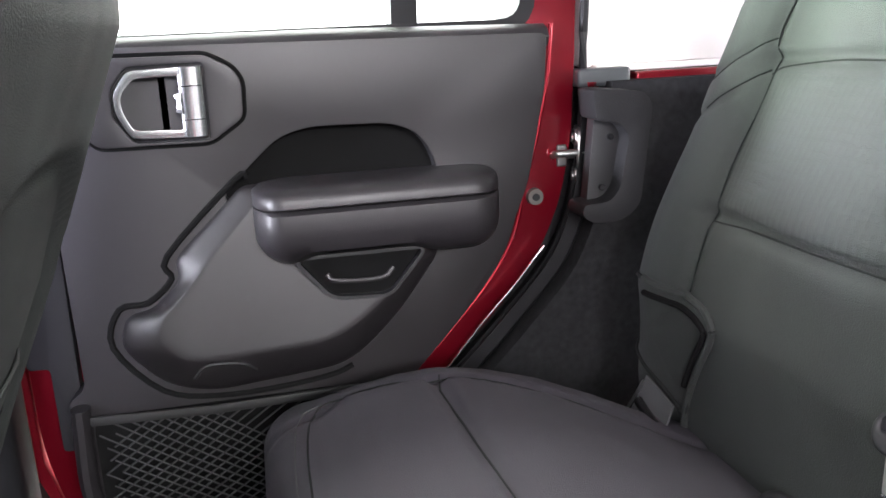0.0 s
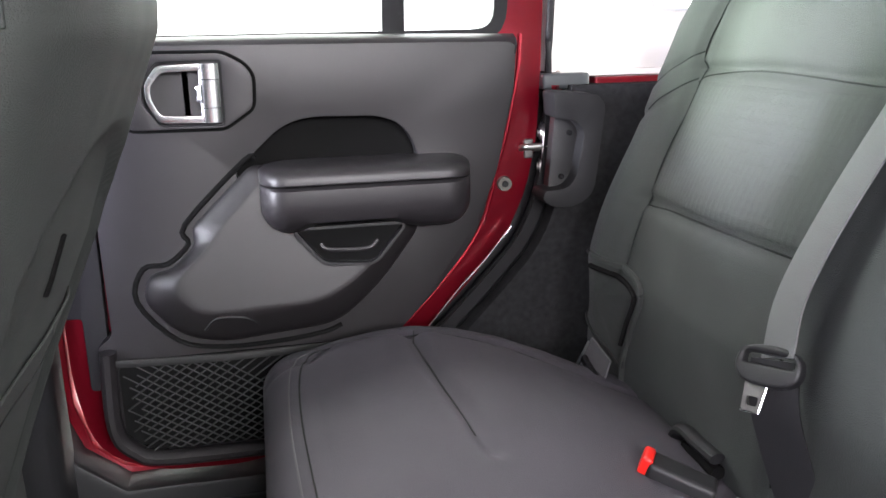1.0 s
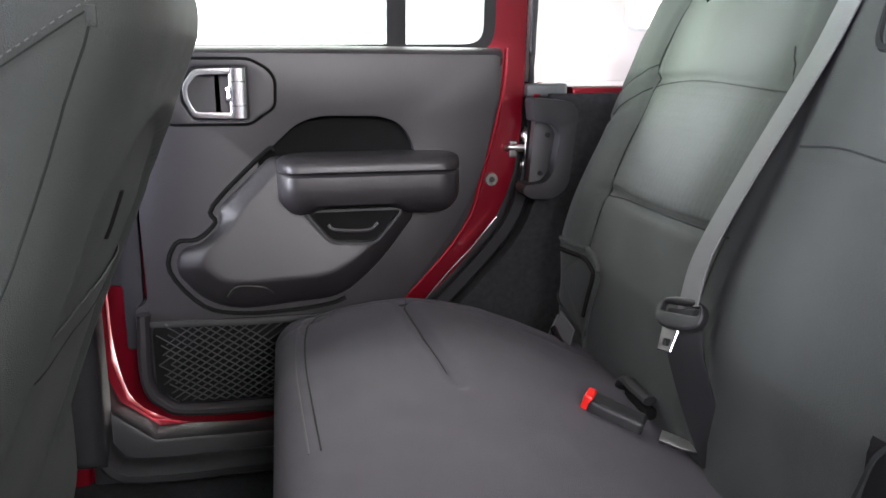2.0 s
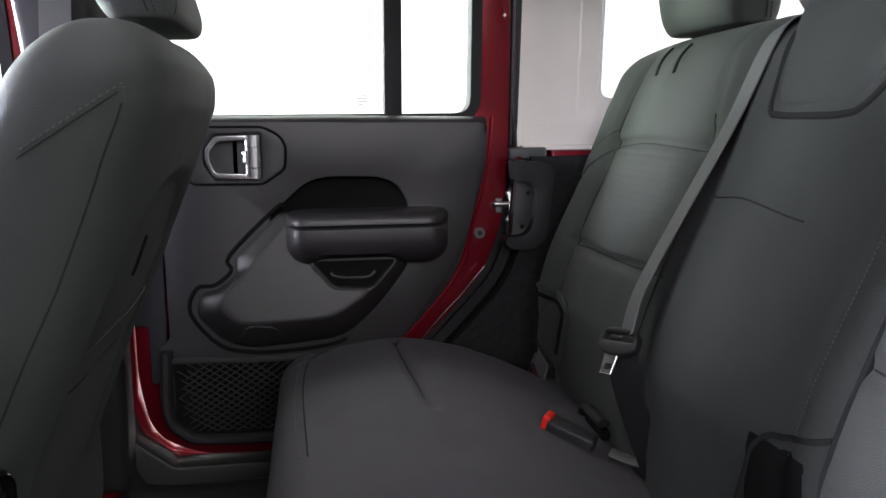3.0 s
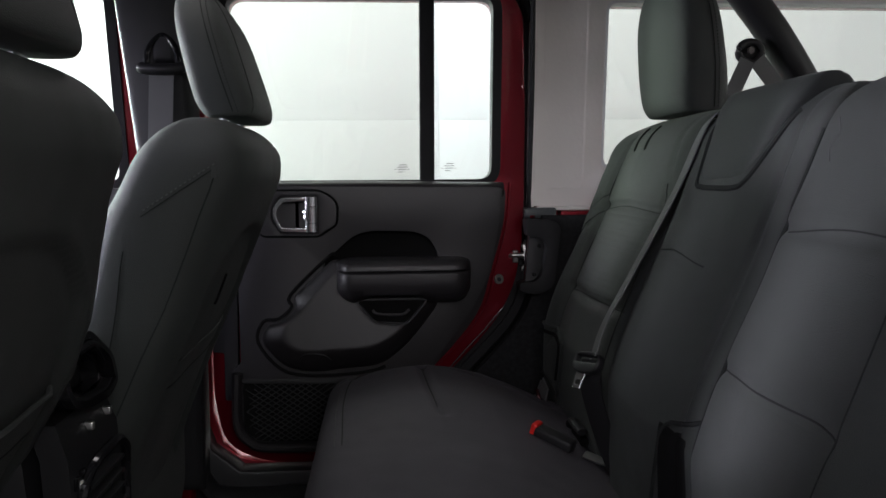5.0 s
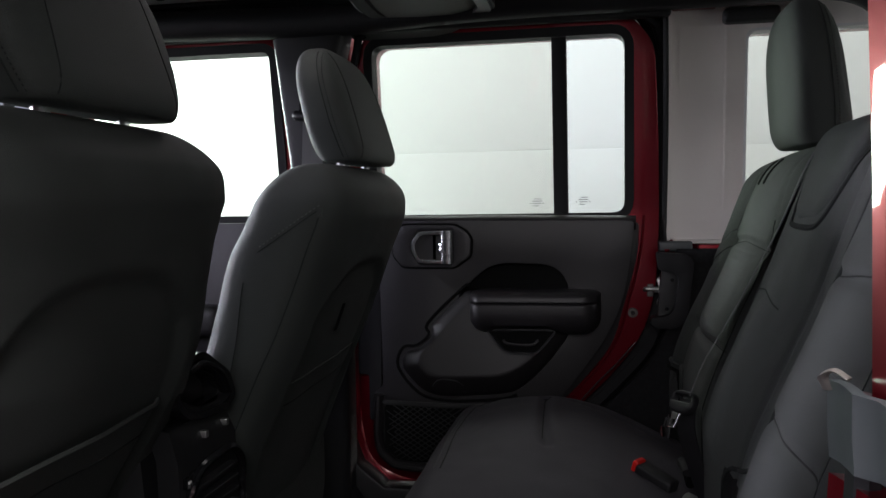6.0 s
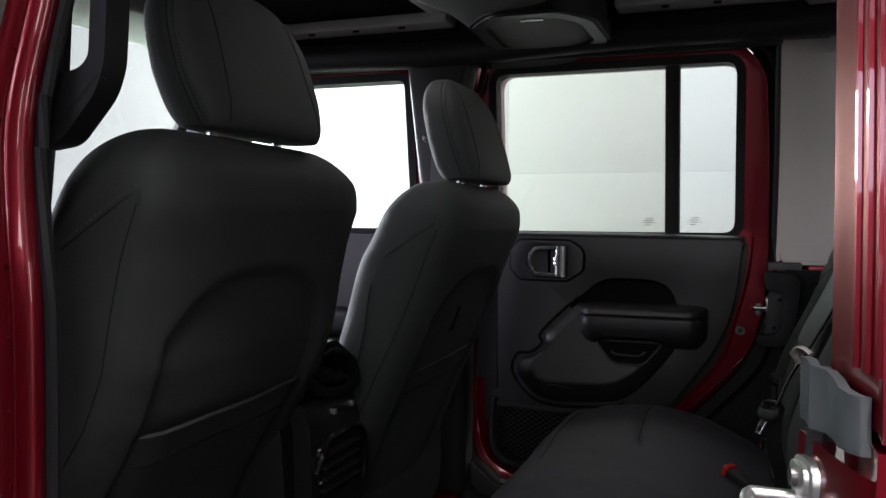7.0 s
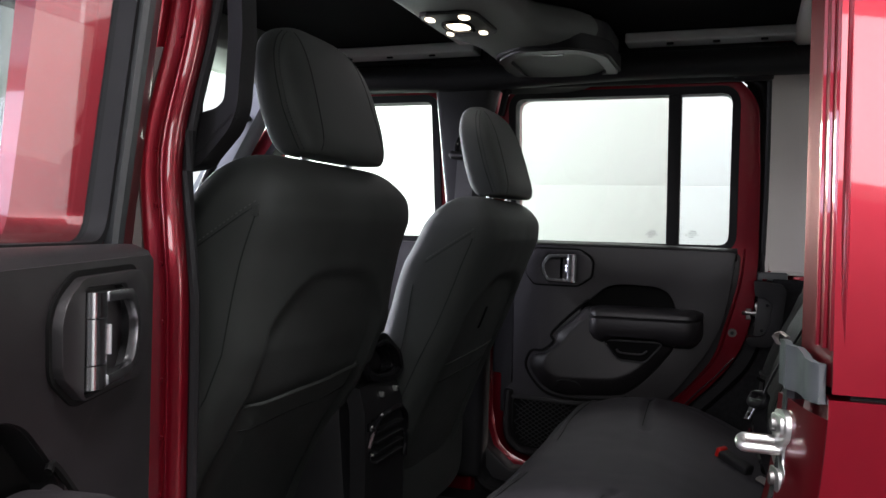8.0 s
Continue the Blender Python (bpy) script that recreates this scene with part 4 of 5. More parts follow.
def back_rest(table, bend, n=64, levels=40, power=0.32, top=0.05, square=0):
    """A padded back from rows (z, front x, rear x, y0, y1); bend(y, z) shapes the front; square: the side with a tight corner."""
    z0, z1 = table[0][0], table[-1][0]
    nf = int(n * 0.64)
    nb = n - nf
    section = []
    for j in range(nf + 1):
        v = -math.sin(math.pi / 2 * (2 * j / nf - 1))
        k = 0.10 if v * square > 0 else power
        section.append((-(max(0.0, 1 - abs(v) ** (1.82 / k))) ** (k / 2), v))
    for j in range(1, nb):
        v = math.sin(math.pi / 2 * (2 * j / nb - 1))
        section.append(((max(0.0, 1 - abs(v) ** (1.82 / power))) ** (power / 2), v))
    rings = []
    for i in range(levels + 1):
        z = z0 + (z1 - z0) * (1 - (1 - i / levels) ** 1.5)
        xf, xr, y0, y1 = interp(table, z)
        k = max(0.0, (z - (z1 - top)) / top)
        s = math.sqrt(max(0.0, 1 - k * k))
        xc, yc = (xf + xr) / 2, (y0 + y1) / 2
        a, b = max(0.012, (xr - xf) / 2 - (1 - s) * top * 0.9), (y1 - y0) / 2 - (1 - s) * top
        r = []
        for c, d in section:
            x, y = xc + a * c, yc + b * d
            if c < 0:
                x += bend(y, z) * min(1, abs(c) ** (1 / power) * 2.5)
            slack = noise.noise(Vector((x * 3, y * 9, z * 9))) + 0.5 * noise.noise(Vector((x * 6, y * 22, z * 18)))
            r.append(Vector((x + 0.0022 * slack * (1 if c > 0 else -1), y + 0.0022 * slack * (1 if d > 0 else -1), z)))
        rings.append(r)
    return loft(rings)


def crease(d, width=0.007):
    return math.exp(-(d / width) ** 2)


# rear bench
bench = thing("rear_bench_seat", (0.0, 0, 0.575), "charcoal cloth rear bench seat with split folding back", "bench seat")
REAR = [(0.74, 0.050, 0.20, -0.24, 0.575), (0.86, 0.044, 0.20, -0.24, 0.577), (0.97, 0.052, 0.21, -0.24, 0.585), (1.10, 0.098, 0.24, -0.24, 0.585), (1.20, 0.134, 0.265, -0.24, 0.582), (1.27, 0.158, 0.28, -0.24, 0.570), (1.32, 0.176, 0.29, -0.24, 0.550), (1.35, 0.188, 0.295, -0.24, 0.525), (1.375, 0.20, 0.30, -0.24, 0.490)]
NARROW = [(z, xf, xr, -y1, -0.240) for z, xf, xr, y0, y1 in REAR]
REAR = [(z, xf, xr, -0.246, y1) for z, xf, xr, y0, y1 in REAR]


BOLSTER = [(0.78, 0.462), (0.95, 0.466), (1.05, 0.470), (1.12, 0.475), (1.20, 0.470), (1.24, 0.479), (1.28, 0.472), (1.345, 0.455)]
SPINE = [(0.86, 0.150), (1.0, 0.152), (1.2, 0.155), (1.26, 0.170), (1.34, 0.185)]


def rear_bend(y, z):
    edge = -0.020 * smoothstep(0.45, 0.53, y)
    cleft = 0.010 * math.exp(-((y - 0.125) / 0.022) ** 2)
    lumbar = -0.012 * math.exp(-((z - 1.02) / 0.10) ** 2)
    far = smoothstep(0.52, 0.47, y) * smoothstep(0.13, 0.17, y)
    tuck = 0.007 * far * (crease(z - 1.216 - 0.006 * crease(y - 0.33, 0.12)) + crease(z - 1.064))
    lines = 0.006 * crease(y - interp(BOLSTER, z)[0]) * smoothstep(1.36, 1.33, z) * smoothstep(0.965, 0.985, z) + 0.004 * crease(y - interp(SPINE, z)[0])
    lines += 0.004 * smoothstep(0.49, 0.51, y) * (crease(z - 1.186 + 0.4 * (y - 0.49), 0.005) + crease(z - 1.235 + 0.5 * (y - 0.49), 0.005))
    middle = 0.0035 * smoothstep(0.13, 0.06, y) * (crease(z - 1.165) * smoothstep(-0.14, -0.05, y) + 1.3 * crease(y + 0.192))
    fold = 0.006 * math.exp(-((y + 0.246) / 0.008) ** 2)
    pads = -0.016 * math.exp(-((y - 0.32) / 0.11) ** 2) * (math.exp(-((z - 1.11) / 0.085) ** 2) + 0.7 * math.exp(-((z - 1.29) / 0.05) ** 2)) - 0.016 * math.exp(-((y + 0.05) / 0.09) ** 2) * math.exp(-((z - 1.12) / 0.14) ** 2)
    return edge + cleft + lumbar + pads + tuck + lines + middle + fold


def narrow_bend(y, z):
    tuck = 0.006 * smoothstep(-0.52, -0.48, y) * (crease(z - 1.216) + crease(z - 1.068))
    return -0.020 * smoothstep(-0.43, -0.53, y) - 0.016 * math.exp(-((z - 1.03) / 0.14) ** 2) + tuck + 0.006 * math.exp(-((y + 0.240) / 0.008) ** 2) - 0.010 * math.exp(-((y + 0.36) / 0.09) ** 2) * math.exp(-((z - 1.15) / 0.16) ** 2)


wide_bm, narrow_bm = back_rest(REAR, rear_bend, 210, 130, square=-1), back_rest(NARROW, narrow_bend, 120, 110, square=1)
on_wide, on_narrow = cast(wide_bm), cast(narrow_bm)
wide = part("wide_backrest", wide_bm, CLOTH, bench, "wide section of the seat back", 60)
narrow = part("narrow_backrest", narrow_bm, CLOTH, bench, "narrow section of the seat back", 60)


def front_line(on, line, r=0.0011, out=0.0, n=8):
    return seam_on(on, [(-1, v.x, v.y) for v in smooth_path([(y, z, 0) for y, z in line], n)], (1, 0, 0), r, out)


def patch(on, y0, y1, z0, z1, proud, ny=16, nz=16, lean_in=0.04):
    bm = bmesh.new()
    g = []
    for i in range(nz + 1):
        row = []
        for j in range(ny + 1):
            u, v = 2 * j / ny - 1, 2 * i / nz - 1
            edge = min(1 - abs(u), 1 - abs(v))
            row.append(bm.verts.new(on((-1, (y0 + y1) / 2 + u * (y1 - y0) / 2 * (1 - lean_in * v), (z0 + z1) / 2 + v * (z1 - z0) / 2), (1, 0, 0), proud * min(1, edge * 5) - 0.001 * (edge <= 0))))
        g.append(row)
    for i in range(nz):
        for j in range(ny):
            bm.faces.new((g[i][j], g[i][j + 1], g[i + 1][j + 1], g[i + 1][j]))
    return bm


part("insert", patch(on_wide, 0.163, 0.464, 1.070, 1.208, 0.003, 48, 28, 0.0), INSERT, wide, "embossed fine cell pattern cloth insert", 60)
for line in ([(0.466, 0.982), (0.470, 1.05), (0.475, 1.12), (0.470, 1.20), (0.479, 1.24), (0.472, 1.28), (0.455, 1.345)], [(0.150, 0.86), (0.152, 1.0), (0.155, 1.2), (0.175, 1.26)],
             [(0.472, 1.203), (0.445, 1.212), (0.34, 1.220), (0.16, 1.213)], [(0.470, 1.058), (0.34, 1.066), (0.15, 1.064)], [(0.550, 1.165), (0.505, 1.190), (0.474, 1.207)], [(0.555, 1.195), (0.527, 1.214), (0.480, 1.238)],
             [(0.10, 1.165), (0.02, 1.170), (-0.10, 1.160)]):
    part("seam", front_line(on_wide, line), SEAM, wide)
part("stitching", stitches_on(on_wide, [(-1, -0.192, 0.95 + 0.009 * k) for k in range(40)], (1, 0, 0), 0.0008), THREAD, wide, "pale stitch line")
for y in (0.405, 0.335):
    part("cover_slit", front_line(on_wide, [(y - 0.012, 1.318), (y, 1.338), (y + 0.008, 1.358)], 0.0030, 0.0), SEAM, wide, "dark slit in the cover")
rings = []
for i in range(31):
    t = i / 30
    z = 1.262 + 0.128 * t
    low, high = math.sqrt(max(0.0, 1 - max(0.0, 1 - t / 0.20) ** 2)), math.sqrt(max(0.0, 1 - max(0.0, (t - 0.72) / 0.28) ** 2))
    y0, y1 = -0.112 - 0.062 * min(1, t * 1.35) + 0.022 * (1 - low), 0.044 + 0.014 * min(1, t * 1.35) - 0.022 * (1 - low)
    xf = 0.1465 + 0.32 * (z - 1.262) + 0.014 * (1 - low) + 0.030 * (1 - high)
    xr = 0.27 - 0.030 * (1 - high)
    section = [(math.cos(w), math.sin(w)) for w in (2 * math.pi * q / 56 for q in range(56))]
    rings.append([Vector(((xf + xr) / 2 + (xr - xf) / 2 * math.copysign(abs(c) ** 0.42, c), (y0 + y1) / 2 + (y1 - y0) / 2 * math.copysign(abs(d) ** 0.30, d), z)) for c, d in section])
crest = loft(rings)
part("centre_headrest", crest, CLOTH, bench, "low padded centre headrest", 60)
# dark tube painted in as the shadow where the headrest meets the back
part("crest_shadow_gap", front_line(on_wide, [(0.062, 1.345), (0.057, 1.300), (0.044, 1.262), (0.02, 1.256), (-0.03, 1.255), (-0.09, 1.256), (-0.116, 1.264), (-0.145, 1.30), (-0.176, 1.345)], 0.005, -0.002), SEAM, wide, "dark strip for the shadow gap round the centre headrest")
def flap_point(y, z):
    hit = on_wide((-1, min(y, 0.560), z), (1, 0, 0), 0.002)
    return hit + Vector((max(0.0, y - 0.560) * 0.7, y - min(y, 0.560), 0))


FLAP = [(0.605, 0.968), (0.575, 0.977), (0.54, 0.982), (0.50, 0.983), (0.466, 0.982), (0.425, 0.979), (0.406, 0.969), (0.409, 0.952), (0.430, 0.919), (0.446, 0.884), (0.456, 0.852), (0.476, 0.864), (0.497, 0.876), (0.525, 0.886), (0.57, 0.893), (0.602, 0.904), (0.614, 0.935)]
curve = [flap_point(v.x, v.y) for v in smooth_path([(y, z, 0) for y, z in FLAP + FLAP[:1]], 5)]
lobe = bmesh.new()
mid = lobe.verts.new(flap_point(0.51, 0.935) - Vector((0.004, 0, 0)))
rim = [lobe.verts.new(v) for v in curve[:-1]]
for i in range(len(rim)):
    lobe.faces.new((mid, rim[i], rim[(i + 1) % len(rim)]))
part("side_flap", lobe, CLOTH, wide, "cloth side flap", 60)
part("flap_piping", tube(curve, 0.0030, 6), SEAM, wide, "dark piped flap edge")
cover = [on_wide((-1, v.x, v.y), (1, 0, 0), 0.0015) for v in smooth_path([(y, z, 0) for y, z in [(0.535, 0.983)] + FLAP[3:11] + [(0.461, 0.825), (0.464, 0.80)]], 5)]
part("cover_edge", tube(cover, 0.0045, 8), CLOTH, wide, "rolled edge of the seat cover over the flap")
# black tube in place of the shadow that the cover edge casts
within = [on_wide((-1, v.x, v.y), (1, 0, 0), 0.0055) for v in smooth_path([(y, z, 0) for y, z in ((0.52, 0.972), (0.48, 0.972), (0.44, 0.970), (0.417, 0.962), (0.419, 0.950), (0.439, 0.919), (0.454, 0.886))], 5)]
part("flap_shadow", tube(within, 0.0034, 6), SHADEBLACK, wide, "dark line for the shadow under the cover edge")
part("flap_piping", front_line(on_wide, [(-0.236, 1.006), (-0.215, 0.998), (-0.185, 0.990), (-0.165, 0.985), (-0.150, 0.970), (-0.134, 0.930), (-0.118, 0.892), (-0.105, 0.860)], 0.0030, 0.001, 6), SEAM, wide, "dark piped flap edge")
# black patch on the uncut backrest, coloured as a hollow in shade
part("buckle_shade", patch(on_wide, -0.226, -0.132, 0.840, 0.984, 0.0020, 16, 16, 0.10), SHADEBLACK, wide, "dark patch on the seat back for the shaded buckle hollow", 60)
for line in ([(-0.50, 0.80), (-0.50, 1.0), (-0.502, 1.1), (-0.475, 1.28), (-0.455, 1.34)], [(-0.49, 1.213), (-0.38, 1.222), (-0.26, 1.213)], [(-0.50, 1.070), (-0.38, 1.066), (-0.255, 1.068)]):
    part("seam", front_line(on_narrow, line), SEAM, narrow)
part("loose_thread", front_line(on_narrow, [(-0.275, 1.33), (-0.29, 1.315), (-0.283, 1.30), (-0.295, 1.285)], 0.0009), THREAD, narrow, "loose pale thread")
split = [(on_wide((-1, -0.232, z), (1, 0, 0), 0.0) + on_narrow((-1, -0.254, z), (1, 0, 0), 0.0)) / 2 + Vector((0.004, 0, 0)) for z in [0.80 + 0.02 * i for i in range(27)]]
part("split_piping", tube(split, 0.0042, 8), SEAM, narrow, "dark piping along the seat split")


def head_rest(cy, x0, x1, z0, z1, hw, parent, slant=0.25, name="headrest"):
    rings = []
    n = 44
    for i in range(37):
        t = 0.5 - 0.5 * math.cos(math.pi * i / 36)
        z = z0 + (z1 - z0) * t
        up = max(0.0, (t - 0.48) / 0.52)
        dn = max(0.0, (0.16 - t) / 0.16)
        tw = (0.88 + 0.12 * smoothstep(0.0, 0.36, t)) * (1 - 0.66 * (1 - math.sqrt(max(0.0, 1 - up ** 2.3)))) - 0.07 * (1 - math.sqrt(max(0.0, 1 - dn * dn)))
        th = (x1 - x0) / 2 * (1 - 0.22 * t) * (1 - 0.72 * (1 - math.sqrt(max(0.0, 1 - up ** 3)))) * (1 - 0.35 * (1 - math.sqrt(max(0.0, 1 - dn * dn))))
        xc = (x0 + x1) / 2 + slant * (z - z0)
        r = []
        for q in range(n):
            w = 2 * math.pi * q / n
            c, d = math.cos(w), math.sin(w)
            r.append(Vector((xc + th * math.copysign(abs(c) ** 0.55, c), cy + hw * tw * math.copysign(abs(d) ** 0.5, d), z)))
        rings.append(r)
    bm = loft(rings)
    on = cast(bm)
    head = part(name, bm, CLOTH, parent, "padded charcoal cloth headrest", 60)
    for sg in (1, -1):
        zs = [z0 + (z1 - z0) * (0.03 + 0.9 * k / 20) for k in range(21)]
        o = [(3, cy + sg * hw * (0.70 - 0.12 * k / 20), z) for k, z in enumerate(zs)]
        part("seam", seam_on(on, o, (-1, 0, 0), 0.0010), SEAM, head)
        o = [(xm, cy + sg * 2, z) for xm, z in (((x0 + x1) / 2 + slant * (z - z0) + (x1 - x0) * 0.12, z) for z in zs)]
        part("seam", seam_on(on, o, (0, -sg, 0), 0.0010), SEAM, head)
        part("stitching", stitches_on(on, [(x + 0.007, y, z) for x, y, z in o], (0, -sg, 0), 0.0009), SEAM, head, "row of dark stitches")
    return head


head_rest(0.36, 0.195, 0.298, 1.378, 1.615, 0.130, bench, -0.10)
head_rest(-0.43, 0.195, 0.298, 1.378, 1.615, 0.130, bench, -0.10)


# bench cushion
BORDER = [(-0.350, 0.02), (-0.352, 0.12), (-0.358, 0.35), (-0.348, 0.50), (-0.31, 0.545), (-0.22, 0.535), (-0.10, 0.49), (0.0, 0.43), (0.06, 0.40)]
CROSS = [(-0.213, 0.53), (-0.207, 0.38), (-0.19, 0.22)]


def away(x, y, line):
    """Distance of a point from a line of segments."""
    best = 9.0
    for (ax, ay), (bx, by) in zip(line, line[1:]):
        dx, dy = bx - ax, by - ay
        t = max(0.0, min(1.0, ((x - ax) * dx + (y - ay) * dy) / (dx * dx + dy * dy)))
        best = min(best, math.hypot(x - ax - t * dx, y - ay - t * dy))
    return best


def cushion_top(x, y):
    z = interp([(-0.42, 0.862), (-0.36, 0.880), (-0.30, 0.896), (-0.25, 0.904), (-0.20, 0.905), (-0.15, 0.899), (-0.10, 0.888), (-0.04, 0.868), (0.02, 0.846), (0.14, 0.80)], x)[0]
    z -= 0.014 * smoothstep(0.50, 0.60, abs(y)) + 0.020 * smoothstep(0.30, 0.05, abs(abs(y) - 0.02)) * smoothstep(-0.40, -0.25, x)
    z += 0.0025 * noise.noise(Vector((x * 10, y * 9, 0.3))) + 0.0012 * noise.noise(Vector((x * 26, y * 22, 1.3)))
    z -= 0.0055 * crease(away(x, abs(y), BORDER), 0.006) + 0.009 * crease(away(x, abs(y), CROSS), 0.010)
    return z


def cushion_side(y, x):
    lim = 0.565 - 0.10 * smoothstep(-0.22, 0.05, x)
    return math.sqrt(max(0.0, 1 - max(0.0, min(1.0, (abs(y) - lim) / 0.06)) ** 2))


rings = []
for i in range(151):
    u = -1 + 2 * i / 150
    y = 0.625 * math.copysign(1 - (1 - abs(u)) ** 1.5, u)
    s0 = cushion_side(y, -0.34)
    fx = -0.398 + 0.05 * (1 - s0)
    prof = []
    for x in [0.12 - j * 0.0046 for j in range(101)]:
        prof.append((x, cushion_top(x, y) - (1 - cushion_side(y, x)) * 0.07))
    zt = prof[-1][1]
    for j in range(1, 15):
        a = j / 14 * math.pi / 2
        prof.append((-0.34 + (fx + 0.34) * math.sin(a), zt - 0.050 * (1 - math.cos(a))))
    for j in range(1, 7):
        prof.append((fx + 0.025 * (j / 6) ** 2, zt - 0.050 - j * (zt - 0.050 - 0.64) / 6))
    prof.append((0.12, 0.64))
    rings.append([Vector((x, y, z)) for x, z in prof])
cush_bm = loft(rings)
on_cush = cast(cush_bm)
cush = part("cushion", cush_bm, CUSHION, bench, "padded seat cushion", 60)


def top_line(line, s, r=0.0012):
    return seam_on(on_cush, [(v.x, v.y * s, 2) for v in smooth_path([(x, y, 0) for x, y in line], 6)], (0, 0, -1), r)


for s in (1, -1):
    for line in ([(-0.350, 0.12), (-0.358, 0.35), (-0.348, 0.50), (-0.31, 0.545), (-0.22, 0.535), (-0.10, 0.49), (0.0, 0.43)], [(-0.213, 0.50), (-0.207, 0.38), (-0.20, 0.25)], [(-0.213, 0.50), (-0.205, 0.54)]):
        part("seam", top_line(line, s), SEAM, cush)
    part("stitching", top_line([(-0.362, 0.12), (-0.370, 0.35), (-0.362, 0.50), (-0.338, 0.538)], s, 0.0012), THREAD, cush, "pale stitch line")
part("front_seam", seam_on(on_cush, [(-2, y, 0.775 - 0.02 * smoothstep(0.3, 0.6, abs(y))) for y in [-0.54 + 0.03 * i for i in range(37)]], (1, 0, 0), 0.0009), SEAM, cush)
part("seat_base", box(-0.34, -0.57, 0.572, 0.12, 0.57, 0.645, 0.01), BLACK, bench, "black seat base")


def front_seat(cx, cy, label, swell=0.0, bulge=0.0, low=0.0):
    """cx: rear face at shoulder height; cy: its middle."""
    seat = thing("bucket_seat", (cx - 0.3, cy, 0.575), label, "car seat", "front seats")
    rows = [(0.66, -0.375, -0.230, 0.200), (0.78, -0.340, -0.200, 0.222), (0.86, -0.315, -0.172, 0.224), (0.95, -0.288, -0.140, 0.224), (1.06, -0.256, -0.090, 0.222), (1.12, -0.240, -0.061, 0.221), (1.19, -0.224, -0.035, 0.220), (1.25, -0.206, -0.013, 0.219), (1.30, -0.180, 0.008, 0.218), (1.34, -0.158, 0.011, 0.215), (1.384, -0.138, 0.004, 0.208)]
    table = [(z - low, cx + a, cx + b + bulge * math.exp(-((z - 1.06) / 0.13) ** 2), cy - w, cy + w + swell * smoothstep(1.46, 1.30, z)) for z, a, b, w in rows]
    bm = back_rest(table, lambda y, z: 0.05 * (1 - smoothstep(0.45, 0.8, abs(y - cy) / 0.2)) * smoothstep(1.36, 1.2, z), 190, 96, 0.46, 0.066)
    for v in bm.verts:
        z = v.co.z + low
        xf, xr = interp(table, v.co.z)[:2]
        if v.co.x > (xf + xr) / 2:
            u = min(1.2, abs(v.co.y - cy) / 0.168)
            depth = min(0.168 - abs(v.co.y - cy), 1.225 - 0.075 * u ** 3.2 - z)
            v.co.x -= 0.013 * smoothstep(-0.005, 0.012, depth)
    on = cast(bm)
    backrest = part("backrest", bm, CLOTH, seat, "padded cloth backrest", 60)
    heights = [0.70 + 0.02 * i for i in range(34)]
    for sgn in (1, -1):
        rear = lambda z: interp(table, z)[1] - 0.046 - 0.004 * smoothstep(1.2, 1.05, z)
        part("seam", seam_on(on, [(rear(z), cy + sgn * 2, z) for z in heights if z < 1.318 - low], (0, -sgn, 0), 0.0011), SEAM, backrest)
        yoke = [(rear(1.31 - low) - 0.012 * i, cy + sgn * 2, 1.313 - low - 0.0078 * i) for i in range(9)]
        part("yoke_seam", seam_on(on, yoke, (0, -sgn, 0), 0.0009), SEAM, backrest)
        part("stitching", stitches_on(on, [(x, y, z + 0.006) for x, y, z in yoke], (0, -sgn, 0), 0.0008), THREAD, backrest, "pale stitch line")
        part("seam", seam_on(on, [(interp(table, z)[0] + 0.055 + 0.02 * smoothstep(1.3, 1.0, z), cy + sgn * 2, z) for z in heights if z < 1.225 - low], (0, -sgn, 0), 0.0009), SEAM, backrest)
    for sgn in (1, -1):
        tag = on((interp(table, 1.31 - low)[1] - 0.046, cy + sgn * 2, 1.310 - low), (0, -sgn, 0), 0.0)
        part("loop_tab", box(tag.x - 0.004, tag.y - 0.0016, tag.z - 0.010, tag.x + 0.004, tag.y + 0.0016, tag.z + 0.005, 0.0008), CLOTH, backrest, "cloth loop tab")
    g = bmesh.new()
    grid = []
    for i in range(21):
        v = i / 20
        row = []
        for j in range(25):
            u = 2 * j / 24 - 1
            z = 0.80 - low + 0.25 * v + 0.010 * u
            hem = 0.002 * smoothstep(0.82, 0.86, v)
            row.append(g.verts.new(on((2, cy + u * 0.158, z), (-1, 0, 0), (0.010 + hem + 0.003 * math.sin(5 * u + 7 * v) * (1 - u * u)) * (1.0 if bulge else 0.3) * smoothstep(0, 0.16, 1 - abs(u)) + 0.0004)))
        grid.append(row)
    for i in range(20):
        for j in range(24):
            g.faces.new((grid[i][j], grid[i][j + 1], grid[i + 1][j + 1], grid[i + 1][j]))
    rim = [grid[20][j].co.copy() for j in range(25)]
    fold = [grid[17][j].co + Vector((0.0003, 0, 0)) for j in range(1, 24)]
    part("map_pocket", g, CLOTH, backrest, "cloth map pocket", 60)
    part("pocket_hem", tube(rim, 0.0032 if bulge else 0.0014, 6), CLOTH, backrest, "elastic pocket hem")
    if not bulge:
        slit = [on((2, cy - 0.036 + 0.05 * (1.13 - z), z), (-1, 0, 0), 0.001) for z in (1.128, 1.118, 1.106, 1.094, 1.082)]
        part("cover_slit", tube(slit, 0.004, 8, (0.004, 0.0025)), SHADEBLACK, backrest, "dark slit in the cover")
    part("hem_seam", tube(fold, 0.0010, 6), SEAM, backrest, "dark seam under the pocket hem")
    head_rest(cy, cx - 0.084, cx + 0.010, 1.388 - low, 1.576 - low, 0.146, seat, -0.27)
